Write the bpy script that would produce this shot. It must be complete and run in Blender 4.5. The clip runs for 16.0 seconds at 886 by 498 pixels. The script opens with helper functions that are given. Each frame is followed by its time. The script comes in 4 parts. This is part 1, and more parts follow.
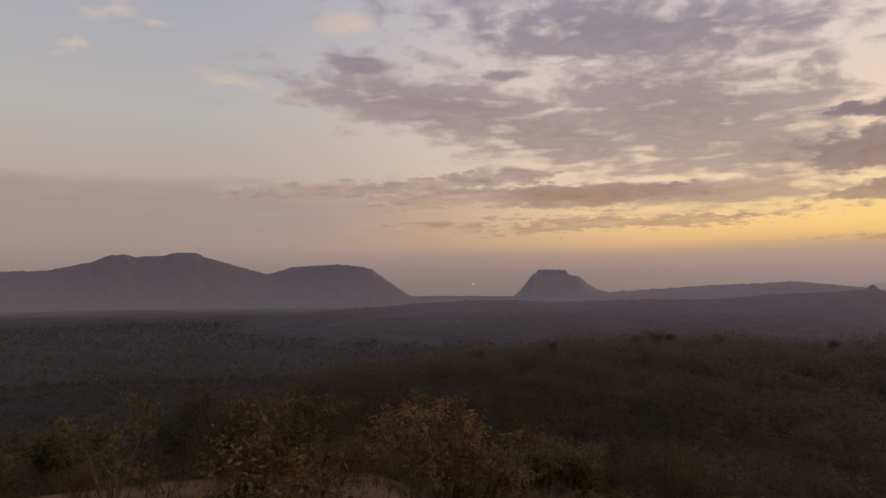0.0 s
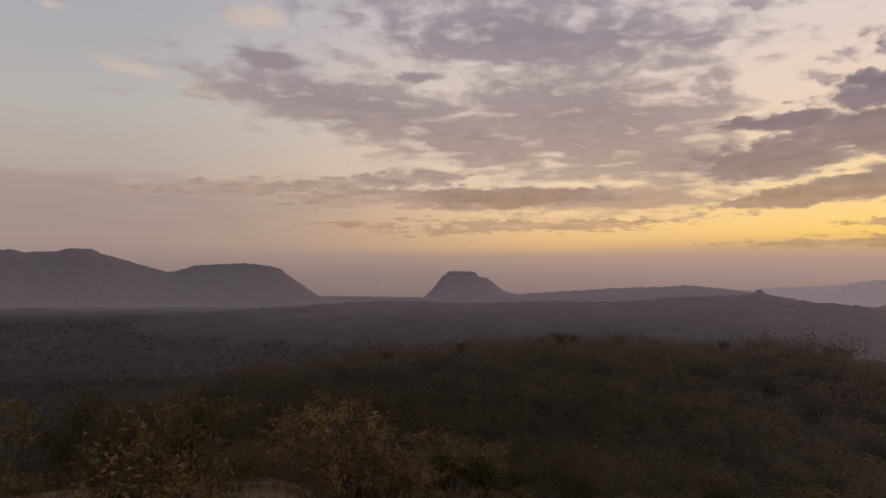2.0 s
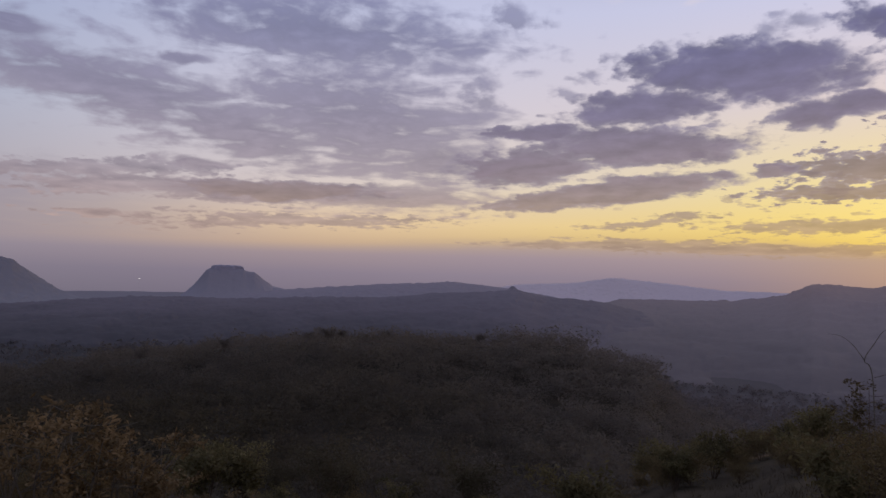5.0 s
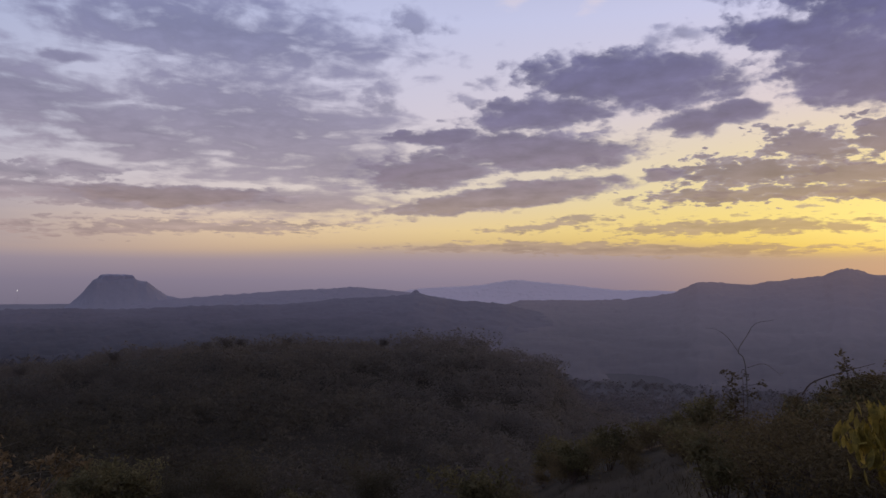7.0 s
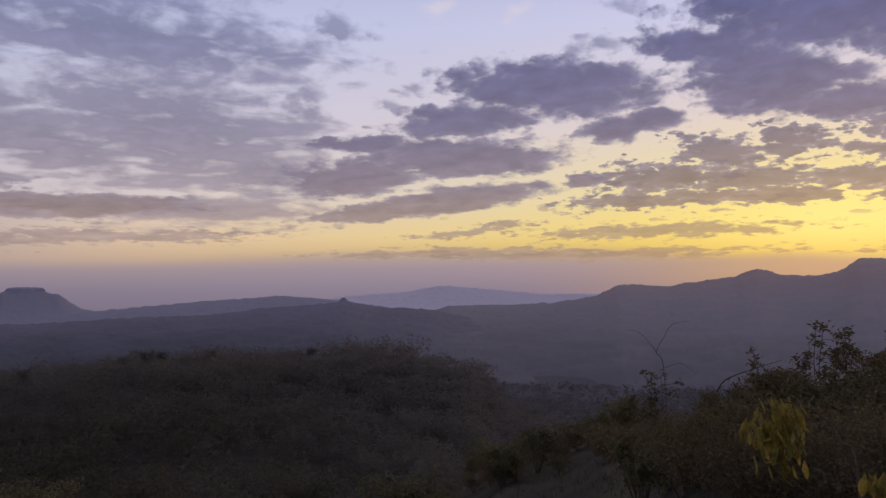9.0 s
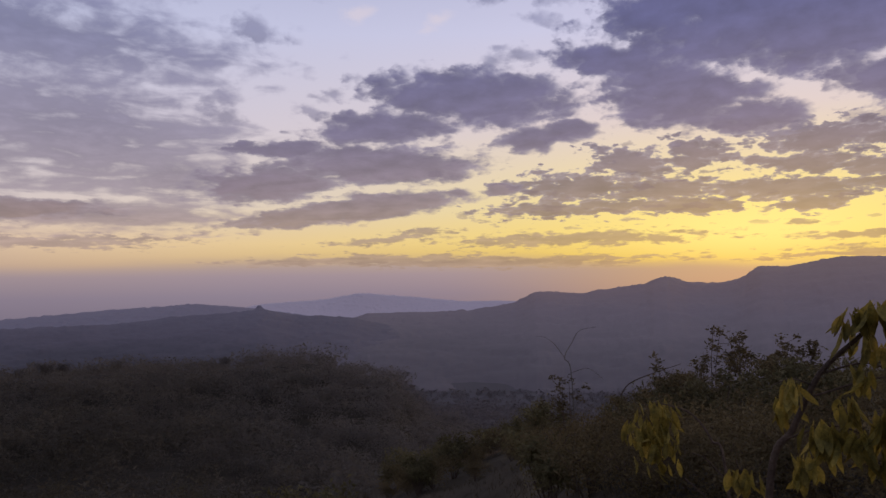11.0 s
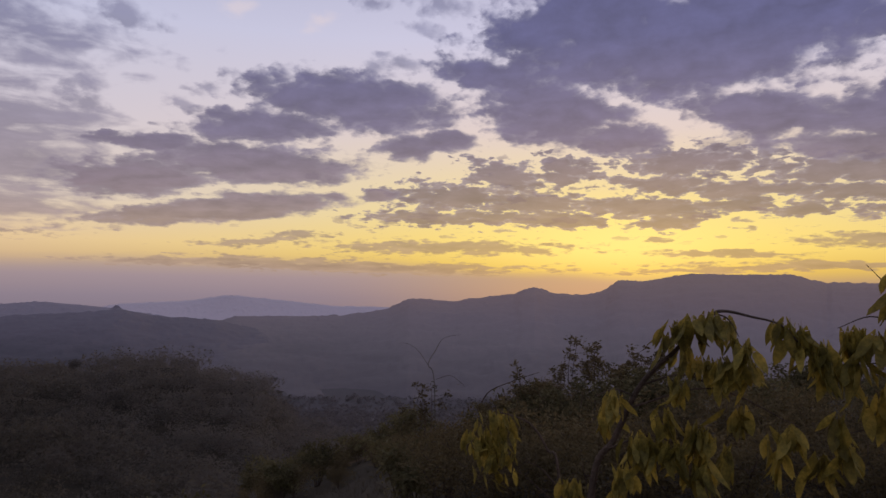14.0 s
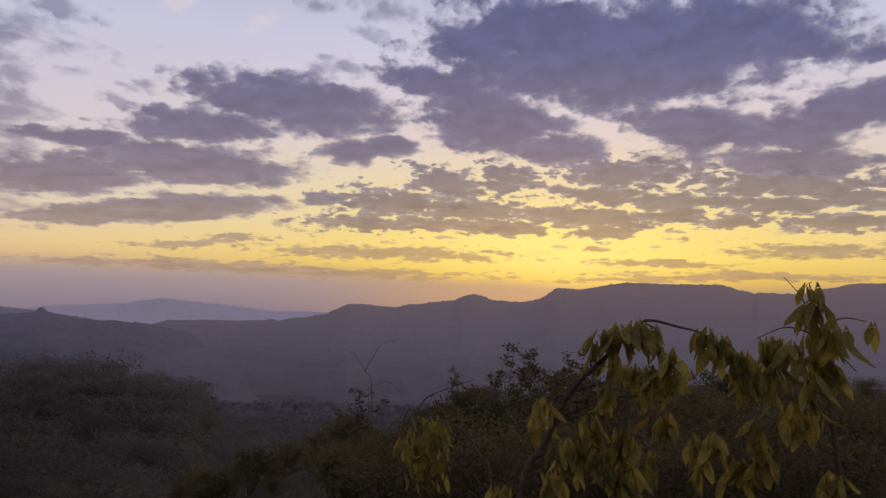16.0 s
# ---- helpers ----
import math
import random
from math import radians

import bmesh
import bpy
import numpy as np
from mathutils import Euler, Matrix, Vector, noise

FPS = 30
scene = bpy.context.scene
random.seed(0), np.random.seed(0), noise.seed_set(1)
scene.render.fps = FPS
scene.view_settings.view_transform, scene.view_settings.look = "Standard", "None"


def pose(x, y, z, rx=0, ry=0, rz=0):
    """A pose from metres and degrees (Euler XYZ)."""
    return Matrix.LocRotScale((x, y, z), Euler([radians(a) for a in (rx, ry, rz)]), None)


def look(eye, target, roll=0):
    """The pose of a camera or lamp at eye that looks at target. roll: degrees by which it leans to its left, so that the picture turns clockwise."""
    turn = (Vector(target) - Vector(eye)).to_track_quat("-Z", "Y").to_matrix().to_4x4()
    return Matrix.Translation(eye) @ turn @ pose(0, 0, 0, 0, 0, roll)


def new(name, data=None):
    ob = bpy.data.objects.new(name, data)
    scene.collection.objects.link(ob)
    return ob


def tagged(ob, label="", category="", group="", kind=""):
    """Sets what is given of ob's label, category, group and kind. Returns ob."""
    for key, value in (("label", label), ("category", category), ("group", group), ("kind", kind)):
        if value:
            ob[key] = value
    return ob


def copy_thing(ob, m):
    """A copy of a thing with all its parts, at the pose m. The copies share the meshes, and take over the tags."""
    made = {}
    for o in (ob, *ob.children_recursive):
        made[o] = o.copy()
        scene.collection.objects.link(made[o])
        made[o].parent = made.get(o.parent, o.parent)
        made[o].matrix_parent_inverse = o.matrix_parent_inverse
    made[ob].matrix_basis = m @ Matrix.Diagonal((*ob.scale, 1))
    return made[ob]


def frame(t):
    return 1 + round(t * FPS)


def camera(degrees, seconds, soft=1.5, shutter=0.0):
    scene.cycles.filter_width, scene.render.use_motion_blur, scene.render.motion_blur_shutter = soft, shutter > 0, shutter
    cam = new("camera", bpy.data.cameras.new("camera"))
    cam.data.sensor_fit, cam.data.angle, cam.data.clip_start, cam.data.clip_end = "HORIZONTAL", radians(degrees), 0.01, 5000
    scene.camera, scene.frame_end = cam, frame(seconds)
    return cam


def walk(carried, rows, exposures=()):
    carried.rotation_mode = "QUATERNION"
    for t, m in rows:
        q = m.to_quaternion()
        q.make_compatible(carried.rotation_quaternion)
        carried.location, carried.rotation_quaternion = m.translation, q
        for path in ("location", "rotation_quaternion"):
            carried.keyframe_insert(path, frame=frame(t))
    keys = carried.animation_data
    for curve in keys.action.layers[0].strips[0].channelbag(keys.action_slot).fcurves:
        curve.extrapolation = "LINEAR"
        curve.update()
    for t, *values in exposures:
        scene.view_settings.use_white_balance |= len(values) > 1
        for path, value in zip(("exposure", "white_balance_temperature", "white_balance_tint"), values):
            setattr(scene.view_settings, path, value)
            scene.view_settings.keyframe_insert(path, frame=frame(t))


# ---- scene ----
cam = camera(62.99, 16.0)
EYE = 1.6
# seconds, eye x, y, z from the first eye, then yaw, pitch, roll in degrees
ROWS = [
    (0, -0.000, -0.000, -0.000, 0.00, 2.00, -0.00),
    (0.5, 0.017, 0.007, 0.005, -1.16, 2.11, -0.25),
    (1, 0.045, 0.013, 0.007, -2.73, 2.14, -0.49),
    (1.5, 0.079, 0.013, 0.021, -4.75, 2.08, -0.62),
    (2, 0.086, 0.007, 0.011, -7.08, 2.11, -0.71),
    (2.5, 0.117, -0.000, 0.012, -9.93, 2.05, -0.76),
    (3, 0.150, -0.018, 0.011, -13.16, 2.02, -1.00),
    (3.5, 0.188, -0.036, 0.021, -16.47, 1.98, -1.26),
    (4, 0.221, -0.051, 0.023, -19.57, 1.98, -1.46),
    (4.5, 0.243, -0.070, 0.017, -22.54, 2.01, -1.50),
    (7, 0.348, -0.133, -0.000, -32.83, 2.53, -0.25),
    (7.5, 0.359, -0.139, 0.006, -34.38, 2.66, -0.02),
    (8, 0.363, -0.139, 0.010, -35.76, 2.76, 0.20),
    (8.5, 0.364, -0.134, 0.009, -37.15, 2.89, 0.48),
    (9, 0.378, -0.144, 0.014, -38.53, 3.01, 0.79),
    (11.5, 0.449, -0.237, 0.018, -46.57, 3.57, 0.69),
    (12, 0.472, -0.222, 0.020, -48.22, 3.63, 0.34),
    (12.5, 0.484, -0.213, 0.021, -50.02, 3.72, -0.03),
    (13, 0.494, -0.233, 0.023, -51.80, 3.78, -0.25),
    (13.5, 0.524, -0.260, 0.015, -53.56, 3.83, -0.47),
    (14, 0.566, -0.257, 0.012, -54.90, 3.95, -0.66),
    (14.5, 0.591, -0.249, 0.009, -56.10, 4.07, -0.84),
    (15, 0.606, -0.260, 0.006, -57.26, 4.20, -0.86),
    (15.5, 0.584, -0.275, 0.011, -58.35, 4.34, -1.03),
    (16, 0.579, -0.269, 0.015, -59.64, 4.50, -1.30),
]
# seconds, stops, kelvin, tint: the picture starts dim and warm and turns cooler
EXPOSURES = [
    (0.0, 0.16, 8900, 10), (2.0, 0.15, 9100, 11), (3.0, 0.12, 8900, 12), (3.8, 0.08, 7300, 13), (4.5, 0.06, 6400, 13),
    (7.0, 0.02, 6050, 15), (9.0, 0.02, 6100, 15), (11.5, 0.02, 6300, 15), (16.0, 0.02, 6500, 14),
]
walk(cam, [(t, pose(x, y, EYE + z, 90 + pitch, roll, yaw)) for t, x, y, z, yaw, pitch, roll in ROWS], EXPOSURES)


# ---- light: a sunset sky with broken cloud banks, the sun low behind the eastern hills ----
def srgb(r, g, b):
    return tuple(((c / 255 + 0.055) / 1.055) ** 2.4 if c > 10 else c / 255 / 12.92 for c in (r, g, b)) + (1.0,)


class Net:
    """Small shorthand for node trees."""

    def __init__(self, tree):
        self.tree = tree
        tree.nodes.clear()

    def node(self, kind, **props):
        n = self.tree.nodes.new("ShaderNode" + kind)
        for k, v in props.items():
            setattr(n, k, v)
        return n

    def put(self, socket, value):
        if isinstance(value, bpy.types.NodeSocket):
            self.tree.links.new(value, socket)
        elif value is not None:
            socket.default_value = value

    def math(self, op, a, b=None, c=None, clamp=False):
        n = self.node("Math", operation=op, use_clamp=clamp)
        for s, v in zip(n.inputs, (a, b, c)):
            self.put(s, v)
        return n.outputs[0]

    def vec(self, op, a, b=None, scale=None):
        n = self.node("VectorMath", operation=op)
        self.put(n.inputs[0], a)
        self.put(n.inputs[1], b)
        if scale is not None:
            self.put(n.inputs["Scale"], scale)
        return n.outputs["Value"] if op in ("LENGTH", "DOT_PRODUCT") else n.outputs[0]

    def xyz(self, x, y, z):
        n = self.node("CombineXYZ")
        for s, v in zip(n.inputs, (x, y, z)):
            self.put(s, v)
        return n.outputs[0]

    def noise(self, vector, scale, detail=4, rough=0.5, distortion=0.0):
        n = self.node("TexNoise")
        self.put(n.inputs["Vector"], vector)
        for k, v in (("Scale", scale), ("Detail", detail), ("Roughness", rough), ("Distortion", distortion)):
            n.inputs[k].default_value = v
        return n.outputs["Fac"], n.outputs["Color"]

    def ramp(self, fac, stops, mode="LINEAR"):
        n = self.node("ValToRGB")
        n.color_ramp.interpolation = mode
        e = n.color_ramp.elements
        e[0].position, e[0].color = stops[0][0], stops[0][1]
        e[1].position, e[1].color = stops[-1][0], stops[-1][1]
        for p, c in stops[1:-1]:
            e.new(p).color = c
        self.put(n.inputs[0], fac)
        return n.outputs[0]

    def mix(self, fac, a, b, kind="MIX"):
        n = self.node("MixRGB", blend_type=kind)
        for s, v in zip(n.inputs, (fac, a, b)):
            self.put(s, v)
        return n.outputs[0]

    def smooth(self, v, low, high, to0=0.0, to1=1.0):
        n = self.node("MapRange", interpolation_type="SMOOTHSTEP")
        for s, x in zip(n.inputs, (v, low, high, to0, to1)):
            self.put(s, x)
        return n.outputs[0]


SUN_AZ, SUN_EL = 69.0, 3.5
# cloud masses: azimuth, elevation, half width, half height, lean, all in degrees
BANK_PALE = [
    (14.8, 18.2, 13.2, 2.56, -3),
    (18.2, 12.0, 10.0, 4.12, -6),
    (1.2, 12.8, 11.6, 2.15, -7),
    (9.3, 10.7, 8.6, 2.17, -11),
    (-6.7, 16.0, 2.7, 1.08, -7),
    (19.7, 6.1, 8.7, 0.98, 1),
    (8.2, 6.1, 3.9, 0.44, 3),
    (24.5, 9.0, 4.0, 1.76, 1),
    (12.4, 23.1, 14.5, 2.32, 4),
    (5.9, 8.1, 2.5, 0.6, -2),
    (4.8, 15.5, 1.5, 0.37, 0),
]
BANK_MID = [
    (47.4, 15.2, 8.4, 2.21, -3),
    (40.3, 12.9, 5.3, 1.37, 2),
    (40.1, 10.2, 8.0, 1.51, -1),
    (32.3, 11.3, 4.0, 0.71, 2),
    (31.4, 8.7, 5.6, 1.34, 4),
    (37.5, 6.6, 9.8, 1.03, 7),
    (52.9, 12.0, 3.5, 1.05, 7),
    (49.7, 8.1, 1.8, 0.4, 0),
    (12.1, 6.3, 8.1, 0.82, 0),
    (55.4, 12.6, 2.0, 0.74, -5),
]
BANK_DARK = [
    (73.0, 19.2, 14.9, 4.01, 1),
    (63.2, 14.6, 6.1, 2.51, -7),
    (80.5, 20.2, 7.6, 2.75, 0),
    (66.3, 21.1, 8.9, 2.47, 6),
    (75.5, 17.4, 9.6, 2.07, 4),
    (58.6, 17.3, 4.3, 1.15, -6),
    (89.4, 14.2, 3.9, 1.75, 0),
    (91.2, 17.5, 1.2, 0.58, -9),
    (79.3, 13.6, 6.1, 1.64, -9),
    (68.6, 12.5, 3.5, 1.3, -6),
    (86.2, 12.6, 2.9, 1.57, -5),
    (77.0, 20.5, 15.4, 2.2, -9),
    (85.4, 10.9, 5.5, 1.04, -4),
]
BANK_LOW = [
    (85.0, 9.3, 6.5, 0.96, -3),
    (73.9, 10.5, 5.7, 1.03, 1),
    (64.2, 10.1, 2.3, 1.15, -3),
    (59.7, 9.7, 2.9, 0.98, -13),
    (56.6, 8.1, 5.2, 1.16, -1),
    (62.0, 7.5, 4.0, 0.89, -2),
    (71.7, 8.9, 3.7, 0.87, -1),
    (78.0, 8.2, 4.7, 0.68, -3),
    (70.9, 7.1, 5.0, 0.96, -3),
    (55.3, 6.4, 6.7, 0.62, 0),
    (85.0, 7.8, 4.4, 0.61, -2),
    (89.6, 7.9, 2.7, 0.7, -3),
    (63.8, 6.3, 4.0, 0.54, -1),
    (72.6, 5.9, 2.3, 0.44, 0),
    (88.9, 6.4, 3.4, 0.51, -2),
    (81.6, 6.7, 2.7, 0.5, -1),
    (77.2, 7.1, 2.5, 0.43, -1),
]
BRIGHT_WISPS = [
    (-15.6, 14.5, 3.1, 0.71, -10),
    (-11.7, 13.6, 2.6, 0.42, -9),
    (-7.6, 19.0, 1.9, 0.89, 2),
    (-24.4, 18.7, 2.3, 0.94, 8),
    (-27.3, 15.9, 1.1, 0.53, 8),
    (44.8, 20.9, 2.0, 0.63, 14),
    (38.7, 21.4, 1.4, 0.54, 9),
    (-22.1, 17.9, 1.0, 0.46, 7),
]
WISPS = [
    (30.1, 20.1, 2.9, 0.79, -13),
    (55.2, 22.5, 3.4, 1.13, -2),
    (52.6, 20.7, 2.2, 0.66, -6),
    (30.8, 19.5, 2.4, 0.75, -3),
    (35.8, 15.4, 1.4, 0.48, 0),
    (34.7, 13.9, 0.9, 0.56, -14),
    (27.8, 13.8, 1.5, 1.63, 10),
    (49.3, 22.8, 1.8, 0.63, 5),
    (49.5, 18.9, 1.3, 0.42, -5),
    (51.7, 18.1, 2.2, 0.59, -4),
    (32.1, 12.6, 0.6, 0.23, 8),
    (34.9, 15.1, 1.4, 0.49, -12),
    (34.5, 14.1, 0.9, 0.33, -21),
    (49.0, 17.9, 1.6, 0.8, -8),
]
STREAKS = [
    (55.3, 4.1, 8.9, 0.54, 0),
    (40.5, 4.4, 4.6, 0.3, 5),
    (38.8, 2.7, 8.4, 0.38, 1),
    (49.6, 2.4, 12.8, 0.35, 0),
    (75.6, 3.5, 4.9, 0.22, -2),
    (87.5, 4.4, 5.1, 0.48, 0),
    (81.2, 2.6, 8.5, 0.29, 0),
    (73.5, 2.2, 5.1, 0.17, 1),
    (71.7, 4.7, 0.9, 0.22, 0),
    (13.5, 3.9, 9.5, 0.44, 3),
    (-5.2, 6.9, 9.6, 0.52, 4),
    (-0.2, 6.0, 4.8, 0.67, 4),
    (-1.1, 7.2, 7.2, 0.4, 1),
    (4.3, 6.1, 8.0, 0.67, -3),
    (14.7, 4.1, 8.3, 0.43, 0),
    (-0.2, 3.8, 4.0, 0.31, -3),
]


def build_world():
    world = bpy.data.worlds.new("dusk_sky")
    scene.world = world
    world.use_nodes = True
    n = Net(world.node_tree)
    way = n.node("TexCoord").outputs["Generated"]
    sep = n.node("SeparateXYZ")
    n.put(sep.inputs[0], way)
    x, y, z = sep.outputs
    az = n.math("MULTIPLY", n.math("ARCTAN2", x, y), 180 / math.pi)
    el = n.math("MULTIPLY", n.math("ARCSINE", z), 180 / math.pi)
    # lumps shrink and flatten towards the horizon
    rise = n.math("LOGARITHM", n.math("ADD", n.math("MAXIMUM", el, -3.0), 5.0), math.e)
    deck = n.xyz(n.math("MULTIPLY", az, 0.1), n.math("MULTIPLY", rise, 3.6), 0.0)
    big, big_c = n.noise(deck, 1.9, 2, 0.5)
    fine, fine_c = n.noise(deck, 5.5, 5, 0.55)
    crumb, _ = n.noise(deck, 9.0, 5, 0.55, 0.2)
    soft, _ = n.noise(n.vec("MULTIPLY", deck, (0.8, 1.5, 0.0)), 3.0, 4, 0.5, 0.5)
    half = (0.5, 0.5, 0.5)
    shift = n.vec("MULTIPLY", n.vec("SUBTRACT", big_c, half), (3.2, 1.0, 0.0))
    shift2 = n.vec("MULTIPLY", n.vec("SUBTRACT", fine_c, half), (2.0, 0.8, 0.0))
    place = n.vec("ADD", n.xyz(az, el, 0.0), n.vec("ADD", shift, shift2))

    def puffs(scale, detail, middle):
        v = n.node("TexVoronoi", feature="SMOOTH_F1")
        n.put(v.inputs["Vector"], n.vec("ADD", deck, n.vec("SCALE", n.vec("SUBTRACT", fine_c, half), scale=0.25)))
        for k, w in (("Scale", scale), ("Detail", detail), ("Roughness", 0.55), ("Smoothness", 0.35)):
            v.inputs[k].default_value = w
        return n.math("SUBTRACT", middle, v.outputs["Distance"])

    puff = puffs(4.2, 2.0, 0.95)
    small_puff = puffs(7.5, 1.5, 0.87)

    spots = [place]

    def mass(rows):
        total, spot_at = None, spots[-1]
        for a, e, w, h, lean in rows:
            m = n.node("Mapping", vector_type="TEXTURE")
            n.put(m.inputs["Vector"], spot_at)
            m.inputs["Location"].default_value = (a, e, 0)
            m.inputs["Rotation"].default_value = (0, 0, radians(lean))
            m.inputs["Scale"].default_value = (w, h, 1)
            d = n.vec("LENGTH", m.outputs[0])
            total = d if total is None else n.math("SMOOTH_MIN", total, d, 0.18)
        return total

    lumpy = n.math("ADD", n.math("MULTIPLY", puff, 0.75), n.math("MULTIPLY_ADD", fine, 1.5, -0.75))
    torn = n.math("ADD", n.math("MULTIPLY", small_puff, 0.9), n.math("MULTIPLY_ADD", crumb, 1.6, -0.8))
    silky = n.math("ADD", n.math("MULTIPLY_ADD", soft, 1.7, -0.85), n.math("MULTIPLY_ADD", fine, 0.9, -0.45))

    def density(rows, rag, grown, tear):
        return n.math("MULTIPLY_ADD", tear, rag, n.math("SUBTRACT", grown, mass(rows)))

    t = n.math("MULTIPLY_ADD", el, 1 / 40, 0.25, clamp=True)

    def at(e):
        return 0.25 + e / 40

    # clear sky: far from the sun, between, and towards it
    west = n.ramp(t, [(at(-10), srgb(70, 66, 74)), (at(-2.5), srgb(112, 106, 116)), (at(0), srgb(127, 120, 131)), (at(2), srgb(142, 134, 147)), (at(4), srgb(147, 141, 153)),
                      (at(7), srgb(160, 157, 167)), (at(12), srgb(161, 169, 186)), (at(20), srgb(148, 160, 190)), (at(30), srgb(140, 150, 178))])
    cool = n.ramp(t, [(at(-10), srgb(70, 66, 78)), (at(-2.5), srgb(112, 106, 122)), (at(0), srgb(129, 121, 137)), (at(1.5), srgb(151, 137, 147)), (at(2.3), srgb(190, 163, 152)),
                      (at(4), srgb(214, 186, 168)), (at(7), srgb(212, 198, 194)), (at(12), srgb(205, 198, 206)), (at(20), srgb(190, 193, 214)), (at(30), srgb(150, 158, 190))])
    warm = n.ramp(t, [(at(-10), srgb(90, 78, 80)), (at(-2), srgb(118, 102, 106)), (at(0), srgb(140, 118, 114)), (at(1.5), srgb(176, 148, 110)), (at(2.3), srgb(217, 182, 82)),
                      (at(4), srgb(239, 210, 108)), (at(6.5), srgb(237, 215, 138)), (at(9), srgb(233, 213, 162)), (at(13), srgb(222, 205, 196)), (at(20), srgb(203, 201, 220)), (at(30), srgb(165, 168, 195))])
    off = n.math("DIVIDE", n.math("SUBTRACT", az, SUN_AZ), n.smooth(el, 8.0, 3.0, 34.0, 46.0))
    near_sun = n.math("EXPONENT", n.math("MULTIPLY", n.math("MULTIPLY", off, off), -1.0))
    cool = n.mix(n.smooth(az, 22.0, -22.0), cool, west)
    clear = n.mix(near_sun, cool, warm)
    # the pale heart of the glow over the hidden sun
    ha = n.math("DIVIDE", n.math("SUBTRACT", az, SUN_AZ), 11.0)
    he = n.math("DIVIDE", n.math("SUBTRACT", el, 4.6), 2.6)
    heart = n.math("EXPONENT", n.math("MULTIPLY", n.math("ADD", n.math("MULTIPLY", ha, ha), n.math("MULTIPLY", he, he)), -1.0))
    clear = n.mix(n.math("MULTIPLY", heart, 0.75), clear, srgb(250, 232, 142))
    # a level mauve haze bank along the horizon, thin in front of the sun
    edge = n.math("SUBTRACT", n.smooth(az, 10.0, 34.0, 2.2, 2.8), n.math("ADD", n.smooth(az, 48.0, 62.0, 0.0, 0.7), n.smooth(az, 63.0, 75.0, 0.0, 1.1)))
    over = n.math("SUBTRACT", n.math("MULTIPLY_ADD", soft, 0.5, n.math("SUBTRACT", el, 0.25)), edge)
    bank = n.math("MULTIPLY", n.math("MULTIPLY", n.smooth(over, 0.55, -0.75), n.smooth(az, 84.0, 72.0)), n.smooth(az, 0.0, 32.0))
    mauve = n.ramp(t, [(at(-10), srgb(76, 71, 80)), (at(-2.5), srgb(116, 108, 122)), (at(0), srgb(138, 128, 141)), (at(1.5), srgb(154, 139, 148)), (at(3), srgb(176, 155, 142))])
    mauve = n.mix(n.smooth(az, 44.0, 66.0, 0.0, 0.7), mauve, srgb(172, 146, 118))
    clear = n.mix(n.math("MULTIPLY", bank, 0.86), clear, mauve)
    # the lower cloud deck far from the sun, a long soft veil
    veil_h = n.smooth(n.math("ADD", el, n.math("ADD", n.math("MULTIPLY_ADD", big, 3.0, -1.5), n.math("MULTIPLY_ADD", soft, 2.4, -1.2))), 7.6, 6.0)
    veil = n.math("MULTIPLY", n.math("MULTIPLY", veil_h, n.smooth(el, 0.5, 4.0)), n.smooth(az, 16.0, -14.0))
    veil = n.math("MULTIPLY", veil, n.math("MULTIPLY_ADD", soft, 0.9, 0.4))
    out = n.mix(n.math("MULTIPLY", veil, 0.72), clear, srgb(143, 135, 147))
    # clouds
    e_t = n.math("MULTIPLY", el, 1 / 25, clamp=True)
    lit = n.ramp(e_t, [(0.08, srgb(172, 146, 136)), (0.3, srgb(147, 136, 145)), (0.75, srgb(126, 126, 152)), (1.0, srgb(122, 124, 154))])
    thick = n.ramp(e_t, [(0.14, srgb(163, 140, 118)), (0.3, srgb(134, 119, 127)), (0.5, srgb(109, 102, 127)), (0.8, srgb(85, 86, 126)), (1.0, srgb(80, 83, 124))])
    taupe = n.ramp(e_t, [(0.16, srgb(160, 137, 114)), (0.28, srgb(134, 118, 118)), (0.45, srgb(112, 102, 119))])
    tone = n.math("MULTIPLY_ADD", n.math("ADD", fine, soft), 0.62, 0.38)
    grey = n.xyz(tone, tone, tone)
    vary = n.math("MULTIPLY_ADD", n.math("ADD", soft, n.math("MULTIPLY", fine, 0.6)), 1.15, 0.1)
    lit = n.mix(1.0, lit, n.xyz(vary, vary, n.math("MULTIPLY_ADD", vary, 0.85, 0.15)), "MULTIPLY")
    thick = n.mix(1.0, thick, grey, "MULTIPLY")
    taupe = n.mix(1.0, taupe, grey, "MULTIPLY")

    def lay(under, cover, colour, amount):
        # each layer waits for the one before, which keeps the shader's stack small
        spots.append(n.vec("ADD", place, n.vec("SCALE", n.xyz(cover, cover, 0.0), scale=1e-6)))
        return n.mix(n.math("MULTIPLY", cover, amount), under, colour)

    out = lay(out, n.smooth(density(BRIGHT_WISPS, 1.5, 1.15, silky), -0.1, 1.1), n.mix(n.smooth(az, -5.0, 30.0), srgb(200, 188, 186), srgb(222, 208, 208)), 0.5)
    out = lay(out, n.smooth(density(WISPS, 1.4, 1.1, lumpy), -0.1, 1.1), lit, 0.75)
    out = lay(out, n.smooth(density(STREAKS, 1.2, 1.3, torn), -0.1, 0.6), n.mix(near_sun, lit, taupe), 0.8)
    # small broken flecks towards the sun
    field = n.math("MULTIPLY", n.math("MULTIPLY", n.smooth(az, 22.0, 60.0), n.smooth(el, 3.8, 5.6)), n.smooth(el, 14.0, 9.5))
